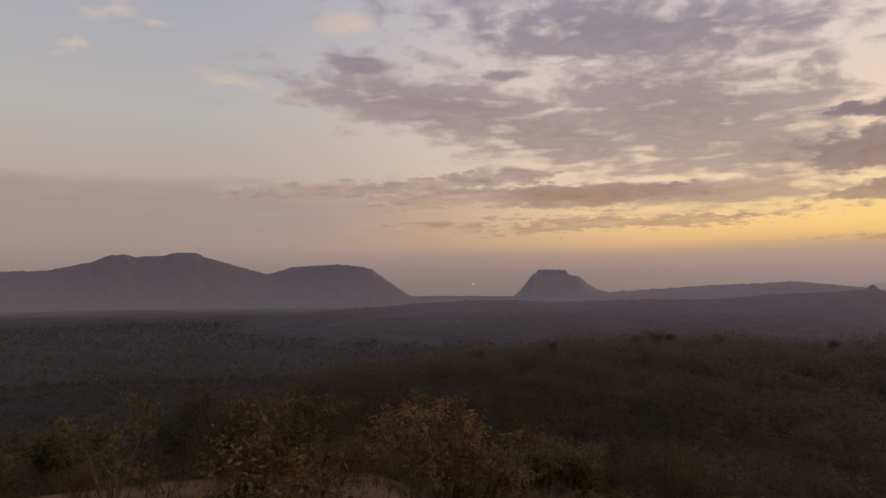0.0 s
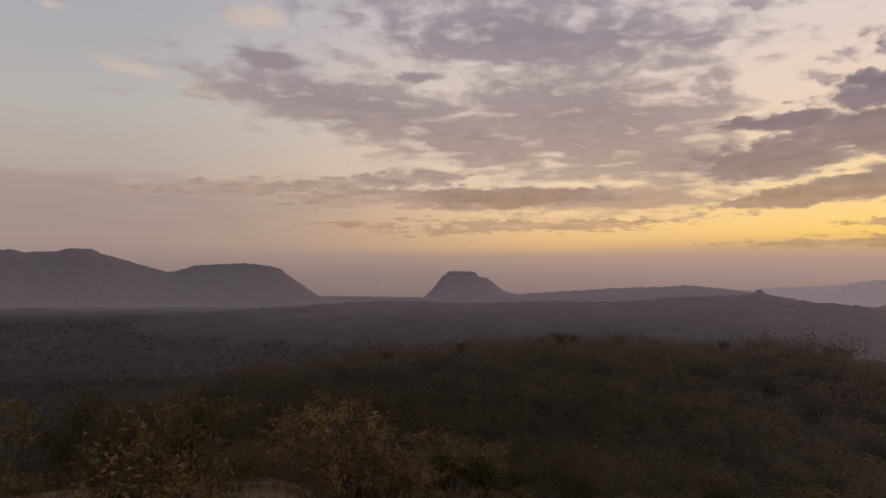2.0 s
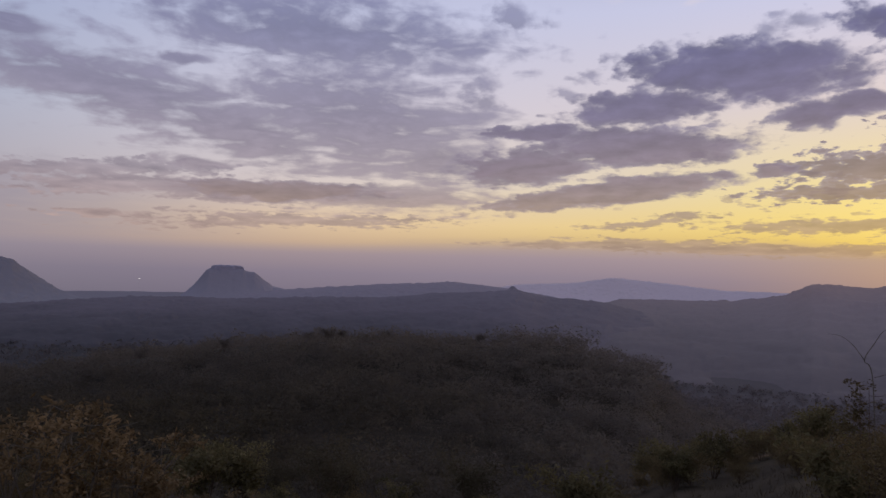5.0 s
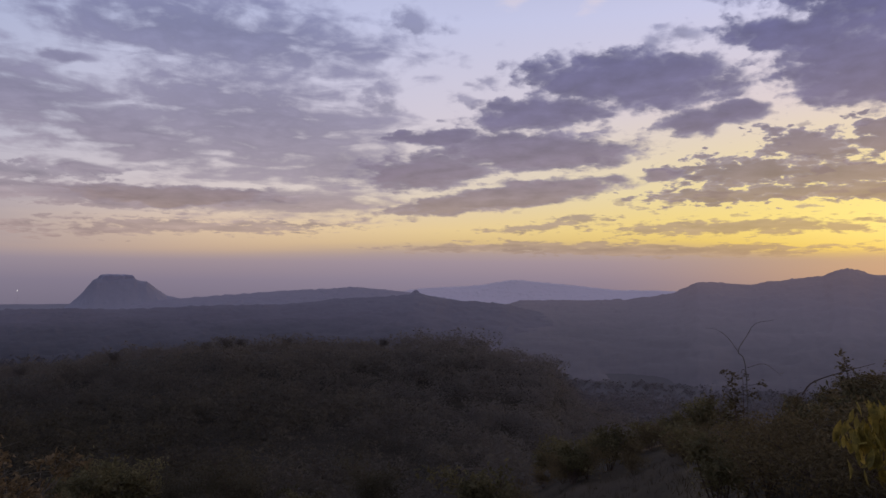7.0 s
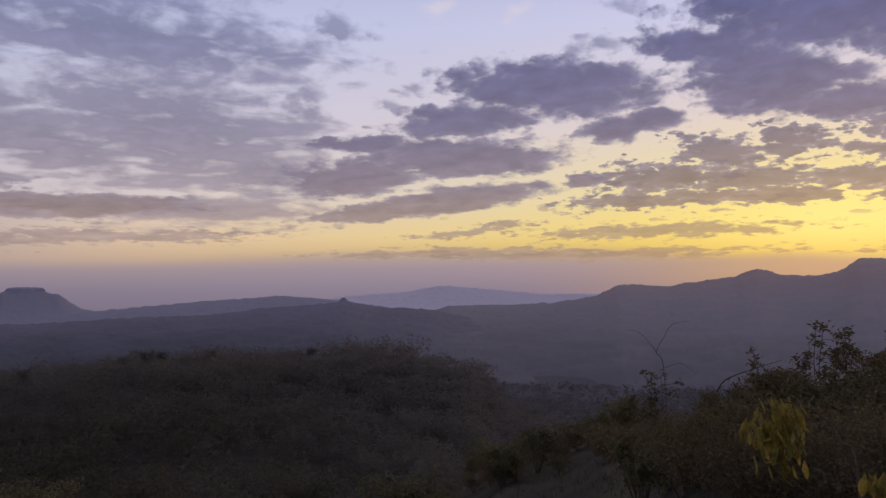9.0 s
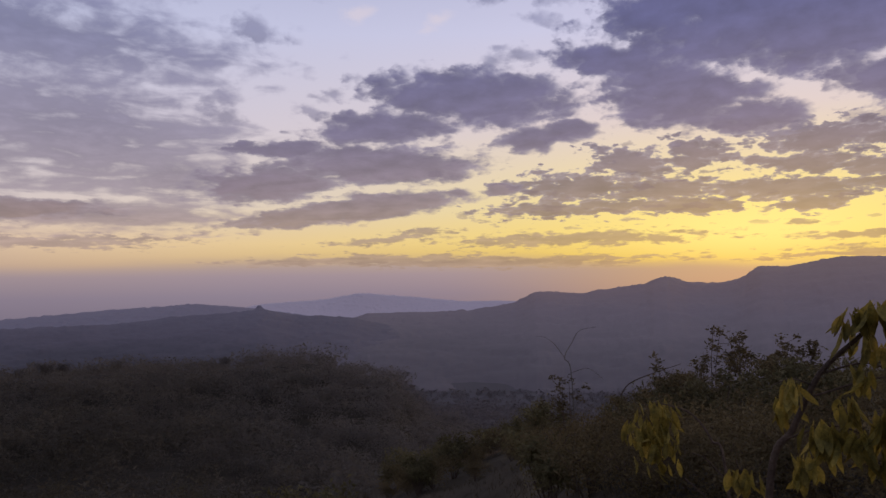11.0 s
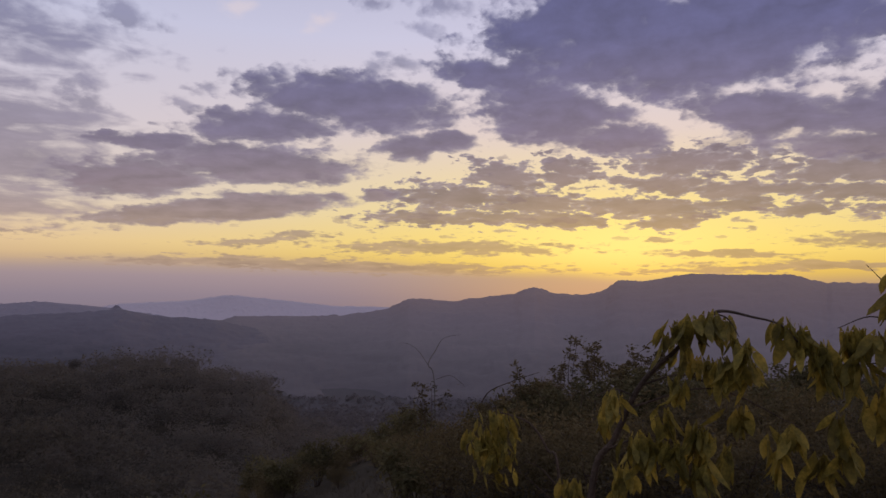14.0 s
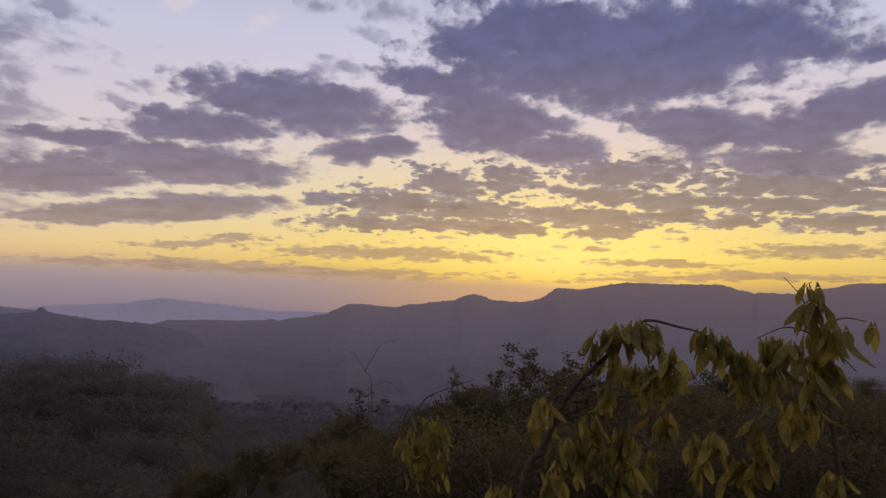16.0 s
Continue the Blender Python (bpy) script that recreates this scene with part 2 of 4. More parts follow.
    fleck = n.math("ADD", n.math("MULTIPLY", puff, 1.3), n.math("ADD", n.math("MULTIPLY_ADD", crumb, 1.1, -0.55), n.math("MULTIPLY_ADD", big, 2.2, -1.45)))
    out = lay(out, n.math("MULTIPLY", n.smooth(fleck, -0.05, 0.28), field), n.mix(n.smooth(fleck, 0.0, 0.5), lit, taupe), 0.72)
    pale = density(BANK_PALE, 1.7, 1.3, silky)
    out = lay(out, n.smooth(pale, -0.3, 0.85), n.mix(n.smooth(pale, 0.1, 1.1, 0.0, 0.35), lit, thick), 0.86)
    low = density(BANK_LOW, 1.15, 1.24, torn)
    out = lay(out, n.smooth(low, -0.05, 0.28), n.mix(n.smooth(low, 0.0, 0.7), lit, taupe), 0.9)
    mid = density(BANK_MID, 0.62, 1.17, lumpy)
    out = lay(out, n.smooth(mid, -0.06, 0.32), n.mix(n.smooth(mid, 0.05, 0.6), lit, thick), 0.93)
    dark = density(BANK_DARK, 0.7, 1.2, lumpy)
    out = lay(out, n.smooth(dark, -0.08, 0.34), n.mix(n.smooth(dark, 0.05, 0.6), lit, thick), 0.94)
    glow = n.math("MULTIPLY", n.smooth(az, 40.0, 66.0), n.smooth(el, 15.0, 4.0))
    out = n.mix(glow, out, n.mix(1.0, out, (1.02, 1.0, 0.9, 1.0), "MULTIPLY"))
    air = n.node("TexSky", sky_type="NISHITA", sun_disc=False, sun_elevation=radians(SUN_EL), sun_rotation=radians(SUN_AZ))
    out = n.mix(0.004, out, air.outputs[0], "ADD")
    back = n.node("Background")
    n.put(back.inputs[0], out)
    n.put(n.node("OutputWorld").inputs[0], back.outputs[0])


build_world()
sun = bpy.data.lights.new("sun", "SUN")
sun.energy, sun.angle, sun.color = 0.35, radians(12), (1.0, 0.78, 0.42)
sun_way = Vector((math.sin(radians(SUN_AZ)) * math.cos(radians(SUN_EL)), math.cos(radians(SUN_AZ)) * math.cos(radians(SUN_EL)), math.sin(radians(SUN_EL))))
new("sun", sun).matrix_basis = look(sun_way * 100, (0, 0, 0))


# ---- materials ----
def haze_over(n, co, col, dry):
    """Haze put into the colour: it pales along one way, over a stretch of the plan, unevenly."""
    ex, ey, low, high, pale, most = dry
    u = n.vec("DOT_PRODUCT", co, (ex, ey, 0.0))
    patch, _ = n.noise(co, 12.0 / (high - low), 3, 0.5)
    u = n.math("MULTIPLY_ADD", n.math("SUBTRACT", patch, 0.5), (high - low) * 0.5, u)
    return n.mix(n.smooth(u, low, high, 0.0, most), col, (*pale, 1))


def surface(name, colours, scale, rough=0.9, bump=0.3, grain=8.0, random=0.0, translucent=0.0, dry=()):
    """A rough natural surface: colours spread over a broad noise, fine grain over it, relief, and a shift from piece to piece."""
    mat = bpy.data.materials.new(name)
    mat.use_nodes = True
    n = Net(mat.node_tree)
    co = n.node("NewGeometry").outputs["Position"]
    broad, _ = n.noise(co, scale, 4, 0.6)
    fine, _ = n.noise(co, scale * grain, 5, 0.65)
    stops = [(0.39 + 0.22 * i / (len(colours) - 1), (*c, 1)) for i, c in enumerate(colours)]
    col = n.ramp(n.math("ADD", n.math("MULTIPLY", broad, 0.7), n.math("MULTIPLY", fine, 0.3)), stops)
    # each stretch in dry mixes painted haze into the colour
    for stretch in dry:
        col = haze_over(n, co, col, stretch)
    if random:
        r = n.math("ADD", n.node("ObjectInfo").outputs["Random"], n.node("NewGeometry").outputs["Random Per Island"])
        r = n.math("MULTIPLY_ADD", r, random, 1 - random)
        col = n.mix(1.0, col, n.xyz(r, r, n.math("MULTIPLY", r, 0.95)), "MULTIPLY")
    b = n.node("BsdfPrincipled")
    n.put(b.inputs["Base Color"], col)
    b.inputs["Roughness"].default_value = rough
    b.inputs["Specular IOR Level"].default_value = 0.25
    if bump:
        h = n.node("Bump")
        h.inputs["Strength"].default_value, h.inputs["Distance"].default_value = bump, 0.4 / scale
        n.put(h.inputs["Height"], fine)
        n.put(b.inputs["Normal"], h.outputs[0])
    shader = b.outputs[0]
    if translucent:
        tr = n.node("BsdfTranslucent")
        n.put(tr.inputs[0], col)
        m = n.node("MixShader")
        m.inputs[0].default_value = translucent
        n.put(m.inputs[1], shader)
        n.put(m.inputs[2], tr.outputs[0])
        shader = m.outputs[0]
    n.put(n.node("OutputMaterial").inputs[0], shader)
    return mat


def hill_material(name, haze_tones, uneven=1.0, dry=()):
    """Base colour by height, with distance haze put into the tones, which meet in uneven lines."""
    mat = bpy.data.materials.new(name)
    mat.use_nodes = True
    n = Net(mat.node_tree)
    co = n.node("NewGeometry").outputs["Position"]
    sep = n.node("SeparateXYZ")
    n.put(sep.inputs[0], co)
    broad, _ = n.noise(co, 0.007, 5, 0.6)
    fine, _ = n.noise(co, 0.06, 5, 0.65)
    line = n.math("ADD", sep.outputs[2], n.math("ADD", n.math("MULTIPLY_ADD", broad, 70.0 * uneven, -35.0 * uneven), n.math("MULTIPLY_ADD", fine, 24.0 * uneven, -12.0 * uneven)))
    low, high = haze_tones[0][0], haze_tones[-1][0]
    col = n.ramp(n.math("DIVIDE", n.math("SUBTRACT", line, low), high - low, clamp=True), [((z - low) / (high - low), (*c, 1)) for z, c in haze_tones])
    # dry holds stretches where haze pales the hill's colour
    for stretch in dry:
        col = haze_over(n, co, col, stretch)
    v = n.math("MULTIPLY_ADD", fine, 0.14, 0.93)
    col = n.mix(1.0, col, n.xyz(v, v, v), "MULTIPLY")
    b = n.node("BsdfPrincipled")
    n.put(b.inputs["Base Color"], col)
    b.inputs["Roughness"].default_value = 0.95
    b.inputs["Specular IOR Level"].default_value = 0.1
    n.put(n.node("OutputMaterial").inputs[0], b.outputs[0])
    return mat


# distance haze is put into the base colours of these far hills
HAZED_WOODS = hill_material("hazed_wooded_hill", [(-130, (0.245, 0.221, 0.228)), (40, (0.188, 0.170, 0.185))])
HAZED_MESA = hill_material("hazed_mesa_rock_scrub", [(-110, (0.29, 0.255, 0.275)), (0, (0.255, 0.222, 0.24))])
HAZED_RIDGE = hill_material("hazed_far_ridge", [(-120, (0.26, 0.22, 0.235)), (-30, (0.30, 0.245, 0.25))])
HAZED_HILL = hill_material("hazed_distant_hill", [(-120, (0.61, 0.49, 0.485)), (0, (0.59, 0.47, 0.46))])
# painted haze: darker at the near foot, paler up to the far crest
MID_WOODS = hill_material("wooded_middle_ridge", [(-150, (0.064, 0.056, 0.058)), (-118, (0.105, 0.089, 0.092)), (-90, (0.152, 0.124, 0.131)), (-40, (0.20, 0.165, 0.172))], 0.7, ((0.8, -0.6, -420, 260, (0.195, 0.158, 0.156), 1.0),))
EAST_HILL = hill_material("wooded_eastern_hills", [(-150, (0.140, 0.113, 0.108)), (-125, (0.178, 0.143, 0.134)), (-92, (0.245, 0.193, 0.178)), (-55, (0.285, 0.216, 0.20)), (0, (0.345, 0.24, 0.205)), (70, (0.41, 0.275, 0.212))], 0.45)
# both rock colours are lifted to offset shade on the steep sides
CAP_ROCK = surface("lightened_cap_rock", [(0.255, 0.225, 0.262), (0.30, 0.262, 0.30)], 0.05, bump=0)
KNOB_ROCK = surface("lightened_knob_rock", [(0.20, 0.165, 0.175), (0.26, 0.21, 0.22)], 0.08, bump=0)
NEAR_LEAF = surface("dark_bush_leaves", [(0.046, 0.037, 0.021), (0.070, 0.055, 0.032), (0.098, 0.075, 0.043)], 0.25, bump=0, random=0.12, translucent=0.3)
# ridge leaves pale with distance and eastward, as haze put into colour
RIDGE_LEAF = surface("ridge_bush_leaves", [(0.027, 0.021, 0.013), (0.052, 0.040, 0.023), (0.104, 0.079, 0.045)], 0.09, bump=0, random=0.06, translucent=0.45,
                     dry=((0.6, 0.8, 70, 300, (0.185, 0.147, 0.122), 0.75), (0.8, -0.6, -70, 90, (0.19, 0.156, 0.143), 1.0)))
# crest leaves are paler than the near ones to show haze
CREST_LEAF = surface("hazed_crest_leaves", [(0.105, 0.084, 0.070), (0.14, 0.112, 0.095)], 0.12, bump=0, random=0.1, translucent=0.3)
# valley and plain leaves have the haze of distance in their colour
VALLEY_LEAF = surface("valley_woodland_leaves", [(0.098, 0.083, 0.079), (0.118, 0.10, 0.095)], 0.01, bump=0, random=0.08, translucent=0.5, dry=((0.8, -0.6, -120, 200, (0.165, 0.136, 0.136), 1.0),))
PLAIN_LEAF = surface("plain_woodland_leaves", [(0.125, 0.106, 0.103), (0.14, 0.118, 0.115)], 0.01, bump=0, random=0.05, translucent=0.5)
GREEN_LEAF = surface("olive_green_leaves", [(0.080, 0.066, 0.030), (0.165, 0.128, 0.060)], 1.2, bump=0, random=0.5, translucent=0.35)
RUSSET_LEAF = surface("dry_russet_leaves", [(0.11, 0.072, 0.034), (0.25, 0.158, 0.078)], 2.5, bump=0, random=0.4, translucent=0.25)
AMBER_LEAF = surface("amber_green_leaves", [(0.060, 0.046, 0.020), (0.11, 0.078, 0.034), (0.24, 0.155, 0.066)], 5.0, bump=0, random=0.5, translucent=0.3)
DROOP_LEAF = surface("yellow_green_drooping_leaves", [(0.15, 0.114, 0.026), (0.26, 0.19, 0.038), (0.41, 0.28, 0.055)], 14.0, rough=0.6, bump=0.15, random=0.5, translucent=0.45)
BROWN_LEAF = surface("dry_brown_leaves", [(0.086, 0.061, 0.028), (0.172, 0.119, 0.056)], 1.2, bump=0, random=0.3, translucent=0.35)
BARK = surface("grey_brown_bark", [(0.060, 0.037, 0.024), (0.13, 0.083, 0.055)], 9.0, bump=0.5)
PALE_BARK = surface("pale_dry_bark", [(0.09, 0.07, 0.05), (0.16, 0.125, 0.09)], 9.0, bump=0.4)
STRAW = surface("dry_straw_grass", [(0.05, 0.036, 0.02), (0.10, 0.072, 0.042)], 3.0, bump=0, random=0.4, translucent=0.2)


def ground_material():
    """Dry bush soil, with bare trodden earth in places, and on the plain grass that pales with painted haze."""
    mat = bpy.data.materials.new("hillside_and_plain")
    mat.use_nodes = True
    n = Net(mat.node_tree)
    co = n.node("NewGeometry").outputs["Position"]
    sep = n.node("SeparateXYZ")
    n.put(sep.inputs[0], co)
    broad, warp = n.noise(co, 0.22, 4, 0.6)
    fine, _ = n.noise(co, 5.0, 6, 0.65)
    soil = n.ramp(n.math("ADD", n.math("MULTIPLY", broad, 0.6), n.math("MULTIPLY", fine, 0.4)),
                  [(0.32, (0.022, 0.016, 0.010, 1)), (0.5, (0.038, 0.028, 0.017, 1)), (0.68, (0.068, 0.048, 0.030, 1))])
    bent = n.vec("ADD", co, n.vec("MULTIPLY", n.vec("SUBTRACT", warp, (0.5, 0.5, 0.5)), (5.0, 5.0, 0.0)))
    bare = None
    for x, y, w, h, turn in ((-7.6, 13.2, 6.5, 4.2, 10), (-0.9, 12.5, 1.3, 5.0, 0), (36.5, 34.5, 4.0, 1.6, -48), (2.0, 18.0, 1.2, 3.0, 10)):
        m = n.node("Mapping", vector_type="TEXTURE")
        n.put(m.inputs["Vector"], bent)
        m.inputs["Location"].default_value, m.inputs["Rotation"].default_value, m.inputs["Scale"].default_value = (x, y, 0), (0, 0, radians(turn)), (w, h, 1000)
        d = n.vec("LENGTH", m.outputs[0])
        bare = d if bare is None else n.math("MINIMUM", bare, d)
    earth = n.ramp(fine, [(0.3, (0.085, 0.05, 0.028, 1)), (0.7, (0.16, 0.097, 0.056, 1))])
    col = n.mix(n.smooth(n.math("MULTIPLY_ADD", fine, 0.6, bare), 1.35, 0.9), soil, earth)
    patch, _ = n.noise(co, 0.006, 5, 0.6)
    plain_col = n.ramp(patch, [(0.35, (0.034, 0.029, 0.027, 1)), (0.65, (0.046, 0.039, 0.037, 1))])
    # paler eastward, to meet the haze painted on the eastern hills
    plain_col = haze_over(n, co, plain_col, (0.8, -0.6, -60, 150, (0.115, 0.094, 0.089), 1.0))
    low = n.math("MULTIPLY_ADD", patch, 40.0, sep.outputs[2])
    # the plain's colour pales with distance to stand in for haze
    haze_range = n.math("MULTIPLY_ADD", patch, 900.0, n.vec("LENGTH", co))
    plain_col = n.mix(n.smooth(haze_range, 1100.0, 2600.0), plain_col, (0.065, 0.056, 0.053, 1))
    plain_col = n.mix(n.smooth(haze_range, 2900.0, 4000.0), plain_col, (0.22, 0.19, 0.20, 1))
    col = n.mix(n.smooth(low, -50.0, -118.0), col, plain_col)
    b = n.node("BsdfPrincipled")
    n.put(b.inputs["Base Color"], col)
    b.inputs["Roughness"].default_value = 0.95
    b.inputs["Specular IOR Level"].default_value = 0.1
    h = n.node("Bump")
    h.inputs["Strength"].default_value, h.inputs["Distance"].default_value = 0.5, 0.08
    n.put(h.inputs["Height"], fine)
    n.put(b.inputs["Normal"], h.outputs[0])
    n.put(n.node("OutputMaterial").inputs[0], b.outputs[0])
    return mat


HILLSIDE = ground_material()


def link(name, verts, faces, mat, smooth=True, parent=None):
    me = bpy.data.meshes.new(name)
    me.from_pydata(verts if isinstance(verts, list) else verts.tolist(), [], faces if isinstance(faces, list) else faces.tolist())
    me.materials.append(mat)
    if smooth:
        me.shade_smooth()
    me.update()
    ob = new(name, me)
    if parent:
        ob.parent = parent
    return ob


# ---- the land ----
def wave(x, y, size, octaves=5, seed=0, rough=0.5):
    """Smooth value noise on arrays, about -1 to 1, with features of the given size."""
    total, amp, norm = 0.0, 1.0, 0.0
    for o in range(octaves):
        u, v = x / size * 2 ** o + seed * 17.3 + o * 5.1, y / size * 2 ** o - seed * 9.7 + o * 3.3
        i, j = np.floor(u), np.floor(v)
        a, b = u - i, v - j
        a, b = a * a * (3 - 2 * a), b * b * (3 - 2 * b)

        def cell(p, q):
            s = np.sin(p * 127.1 + q * 311.7 + seed * 7.7) * 43758.5453
            return (s - np.floor(s)) * 2 - 1

        total = total + amp * ((cell(i, j) * (1 - a) + cell(i + 1, j) * a) * (1 - b) + (cell(i, j + 1) * (1 - a) + cell(i + 1, j + 1) * a) * b)
        norm += amp
        amp *= rough
    return total / norm


PLAIN = -148.0
# ground height under the eye's level, by azimuth: (distance, height) pairs
SECTIONS = [
    (-180, [(0, 0), (60, -1), (200, -30), (900, PLAIN)]),
    (-70, [(0, 0), (8, -0.9), (20, -3.5), (60, -14), (300, -80), (800, PLAIN)]),
    (-25, [(0, 0), (8, -0.9), (18, -3.1), (50, -12.5), (120, -36), (300, -78), (800, PLAIN)]),
    (-6, [(0, 0), (8, -1.0), (18, -3.2), (50, -12.5), (110, -29), (200, -36), (300, -39), (450, -62), (950, PLAIN)]),
    (4, [(0, 0), (8, -1.5), (18, -4.6), (50, -13.5), (110, -29), (200, -34), (300, -33), (450, -52), (950, PLAIN)]),
    (16, [(0, 0), (8, -1.7), (18, -5.2), (50, -14), (110, -30), (200, -32), (300, -26), (450, -46), (950, PLAIN)]),
    (34, [(0, 0), (8, -1.7), (18, -5.2), (50, -15), (110, -32), (200, -34), (300, -25.5), (450, -46), (950, PLAIN)]),
    (40, [(0, 0), (8, -1.6), (18, -4.8), (50, -12), (80, -20), (140, -36), (300, -32), (450, -60), (950, PLAIN)]),
    (45, [(0, 0), (8, -1.9), (18, -4.8), (45, -9.0), (60, -11.4), (80, -21), (140, -42), (300, -52), (450, -85), (950, PLAIN)]),
    (53, [(0, 0), (8, -1.3), (18, -3.2), (42, -7.0), (55, -9.0), (75, -18), (140, -44), (300, -82), (950, PLAIN)]),
    (62, [(0, 0), (8, -0.5), (18, -1.1), (36, -3.0), (60, -10), (140, -44), (300, -90), (950, PLAIN)]),
    (80, [(0, 0), (8, -0.3), (18, -0.7), (40, -2.0), (70, -8), (140, -40), (300, -90), (950, PLAIN)]),
    (100, [(0, 0), (8, -0.2), (18, -0.5), (45, -1.6), (80, -7), (160, -40), (300, -90), (950, PLAIN)]),
    (180, [(0, 0), (60, -1), (200, -30), (900, PLAIN)]),
]


def ground_z(x, y):
    x, y = np.asarray(x, float), np.asarray(y, float)
    r, a = np.hypot(x, y), np.degrees(np.arctan2(x, y))
    keys = np.array([s[0] for s in SECTIONS], float)
    table = np.stack([np.interp(r, *zip(*s[1])) for s in SECTIONS])
    k = np.clip(np.searchsorted(keys, a) - 1, 0, len(keys) - 2)
    f = np.clip((a - keys[k]) / (keys[k + 1] - keys[k]), 0, 1)
    f = f * f * (3 - 2 * f)
    pick = lambda i: np.take_along_axis(table, i[None, ...], 0)[0]
    z = pick(k) * (1 - f) + pick(k + 1) * f
    rough = np.clip((r - 2) / 40, 0, 1)
    z = z + rough * (wave(x, y, 60, 4, 1) * 1.6 * np.clip(r / 120, 0.2, 1.6)) + wave(x, y, 3.0, 3, 2) * 0.10 * np.clip(r / 6, 0, 1)
    return z + wave(x, y, 700, 4, 3) * 7 * np.clip((r - 700) / 1200, 0, 1)


az_grid = np.radians(np.concatenate([np.arange(-180, -45, 3.0), np.arange(-45, 105, 0.5), np.arange(105, 180, 3.0)]))
r_grid = np.concatenate([[0.0], np.geomspace(0.6, 4950, 170)])
AZ, RR = np.meshgrid(az_grid, r_grid)
gx, gy = RR * np.sin(AZ), RR * np.cos(AZ)
gz = ground_z(gx, gy)
gverts = np.stack([gx.ravel(), gy.ravel(), gz.ravel()], 1)
na = len(az_grid)
i0 = np.arange(len(r_grid) - 1)[:, None] * na + np.arange(na)[None, :]
i1 = np.arange(len(r_grid) - 1)[:, None] * na + (np.arange(na)[None, :] + 1) % na
gfaces = np.stack([i0.ravel(), i0.ravel() + na, i1.ravel() + na, i1.ravel()], 1)
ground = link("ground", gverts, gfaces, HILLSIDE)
tagged(ground, "dusky bush-covered slope falling to a wide wooded plain", "ground", kind="structure")


def hill(name, label, distance, crest, mat, front=500, back=500, flat=0.0, rough=6.0, seed=0, category="hill", steep=1.6, ease=1.4, trees=5.0):
    """A long hill whose crest line (azimuth, elevation from the eye) stands at the given distance."""
    a, e = np.array([c[0] for c in crest]), np.array([c[1] for c in crest])
    az = np.arange(a[0], a[-1] + 0.01, 0.06)
    top = np.interp(az, a, e)
    soft = np.exp(-0.5 * (np.arange(-12, 13) / (3.3 * ease)) ** 2)
    top = np.convolve(np.pad(top, 12, mode="edge"), soft / soft.sum(), "valid")
    h = EYE + distance * np.tan(np.radians(top)) - (PLAIN - 14)
    s = np.concatenate([np.linspace(-1, 0, 70), np.linspace(0, 1, 14)[1:]])
    A2, S2 = np.meshgrid(np.radians(az), s)
    r = distance + np.where(S2 < 0, S2 * front, S2 * back)
    x, y = r * np.sin(A2), r * np.cos(A2)
    u = np.clip((np.abs(S2) - flat) / (1 - flat), 0, 1)
    shape = (1 - u ** steep) ** 1.5 if steep > 1 else (1 - u) ** 1.3
    gully = wave(x, y, 260, 5, seed + 5)
    z = PLAIN - 14 + h[None, :] * shape * (1 + 0.07 * gully * np.clip(u * 2.5, 0, 1)) + rough * wave(x, y, 45, 4, seed) * (0.25 + u)
    # bush and single trees break the outline
    clump = np.clip(wave(x, y, 16, 2, seed + 20) + 0.5 * wave(x, y, 70, 2, seed + 21), 0, 1)
    z = z + trees * clump
    n = len(az)
    i = np.arange(len(s) - 1)[:, None] * n + np.arange(n - 1)[None, :]
    faces = np.stack([i.ravel(), i.ravel() + 1, i.ravel() + n + 1, i.ravel() + n], 1)
    ob = link(name, np.stack([x.ravel(), y.ravel(), z.ravel()], 1), faces, mat)
    return tagged(ob, label, category)


hill("faint_hill", "faint pale hill at the edge of the hazy plain", 4500, [(26, -1.6), (31, -0.6), (35.2, -0.39), (38.6, 0.1), (43, -0.3), (46.3, -0.66), (50, -0.7), (60, -0.9)], HAZED_HILL, 350, 300, rough=3, seed=1)
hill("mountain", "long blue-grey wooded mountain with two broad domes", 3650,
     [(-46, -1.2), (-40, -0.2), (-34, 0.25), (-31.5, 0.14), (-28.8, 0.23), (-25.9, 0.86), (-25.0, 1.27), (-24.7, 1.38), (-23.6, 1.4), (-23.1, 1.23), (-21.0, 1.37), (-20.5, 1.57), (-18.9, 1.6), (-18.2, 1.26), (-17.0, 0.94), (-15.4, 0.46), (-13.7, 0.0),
      (-13.3, 0.09), (-11.6, 0.55), (-9.8, 0.68), (-7.8, 0.72), (-6.3, 0.57), (-5.6, 0.38), (-5.2, 0.03), (-4.8, -0.22), (-3.7, -1.0), (-2.8, -1.6), (-1.4, -2.2), (0, -2.7)], HAZED_WOODS, 420, 500, rough=7, seed=2, category="mountain", ease=0.4)
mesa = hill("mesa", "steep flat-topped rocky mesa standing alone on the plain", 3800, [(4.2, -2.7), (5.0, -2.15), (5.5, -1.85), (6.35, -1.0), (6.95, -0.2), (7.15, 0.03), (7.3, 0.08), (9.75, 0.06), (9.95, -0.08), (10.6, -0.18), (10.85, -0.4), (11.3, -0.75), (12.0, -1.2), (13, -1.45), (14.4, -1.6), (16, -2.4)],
     HAZED_MESA, 230, 230, flat=0.2, rough=5, seed=3, category="mesa", ease=0.3)
hill("far_ridge", "low ridge behind the wooded one, pale with haze", 3000, [(6, -2.6), (9.6, -1.9), (12.2, -1.44), (16.2, -1.16), (20.3, -0.82), (26.4, -0.54), (30, -0.88), (33.6, -1.45), (37, -2.0), (41, -2.8)], HAZED_RIDGE, 500, 400, rough=5, seed=4, category="ridge")
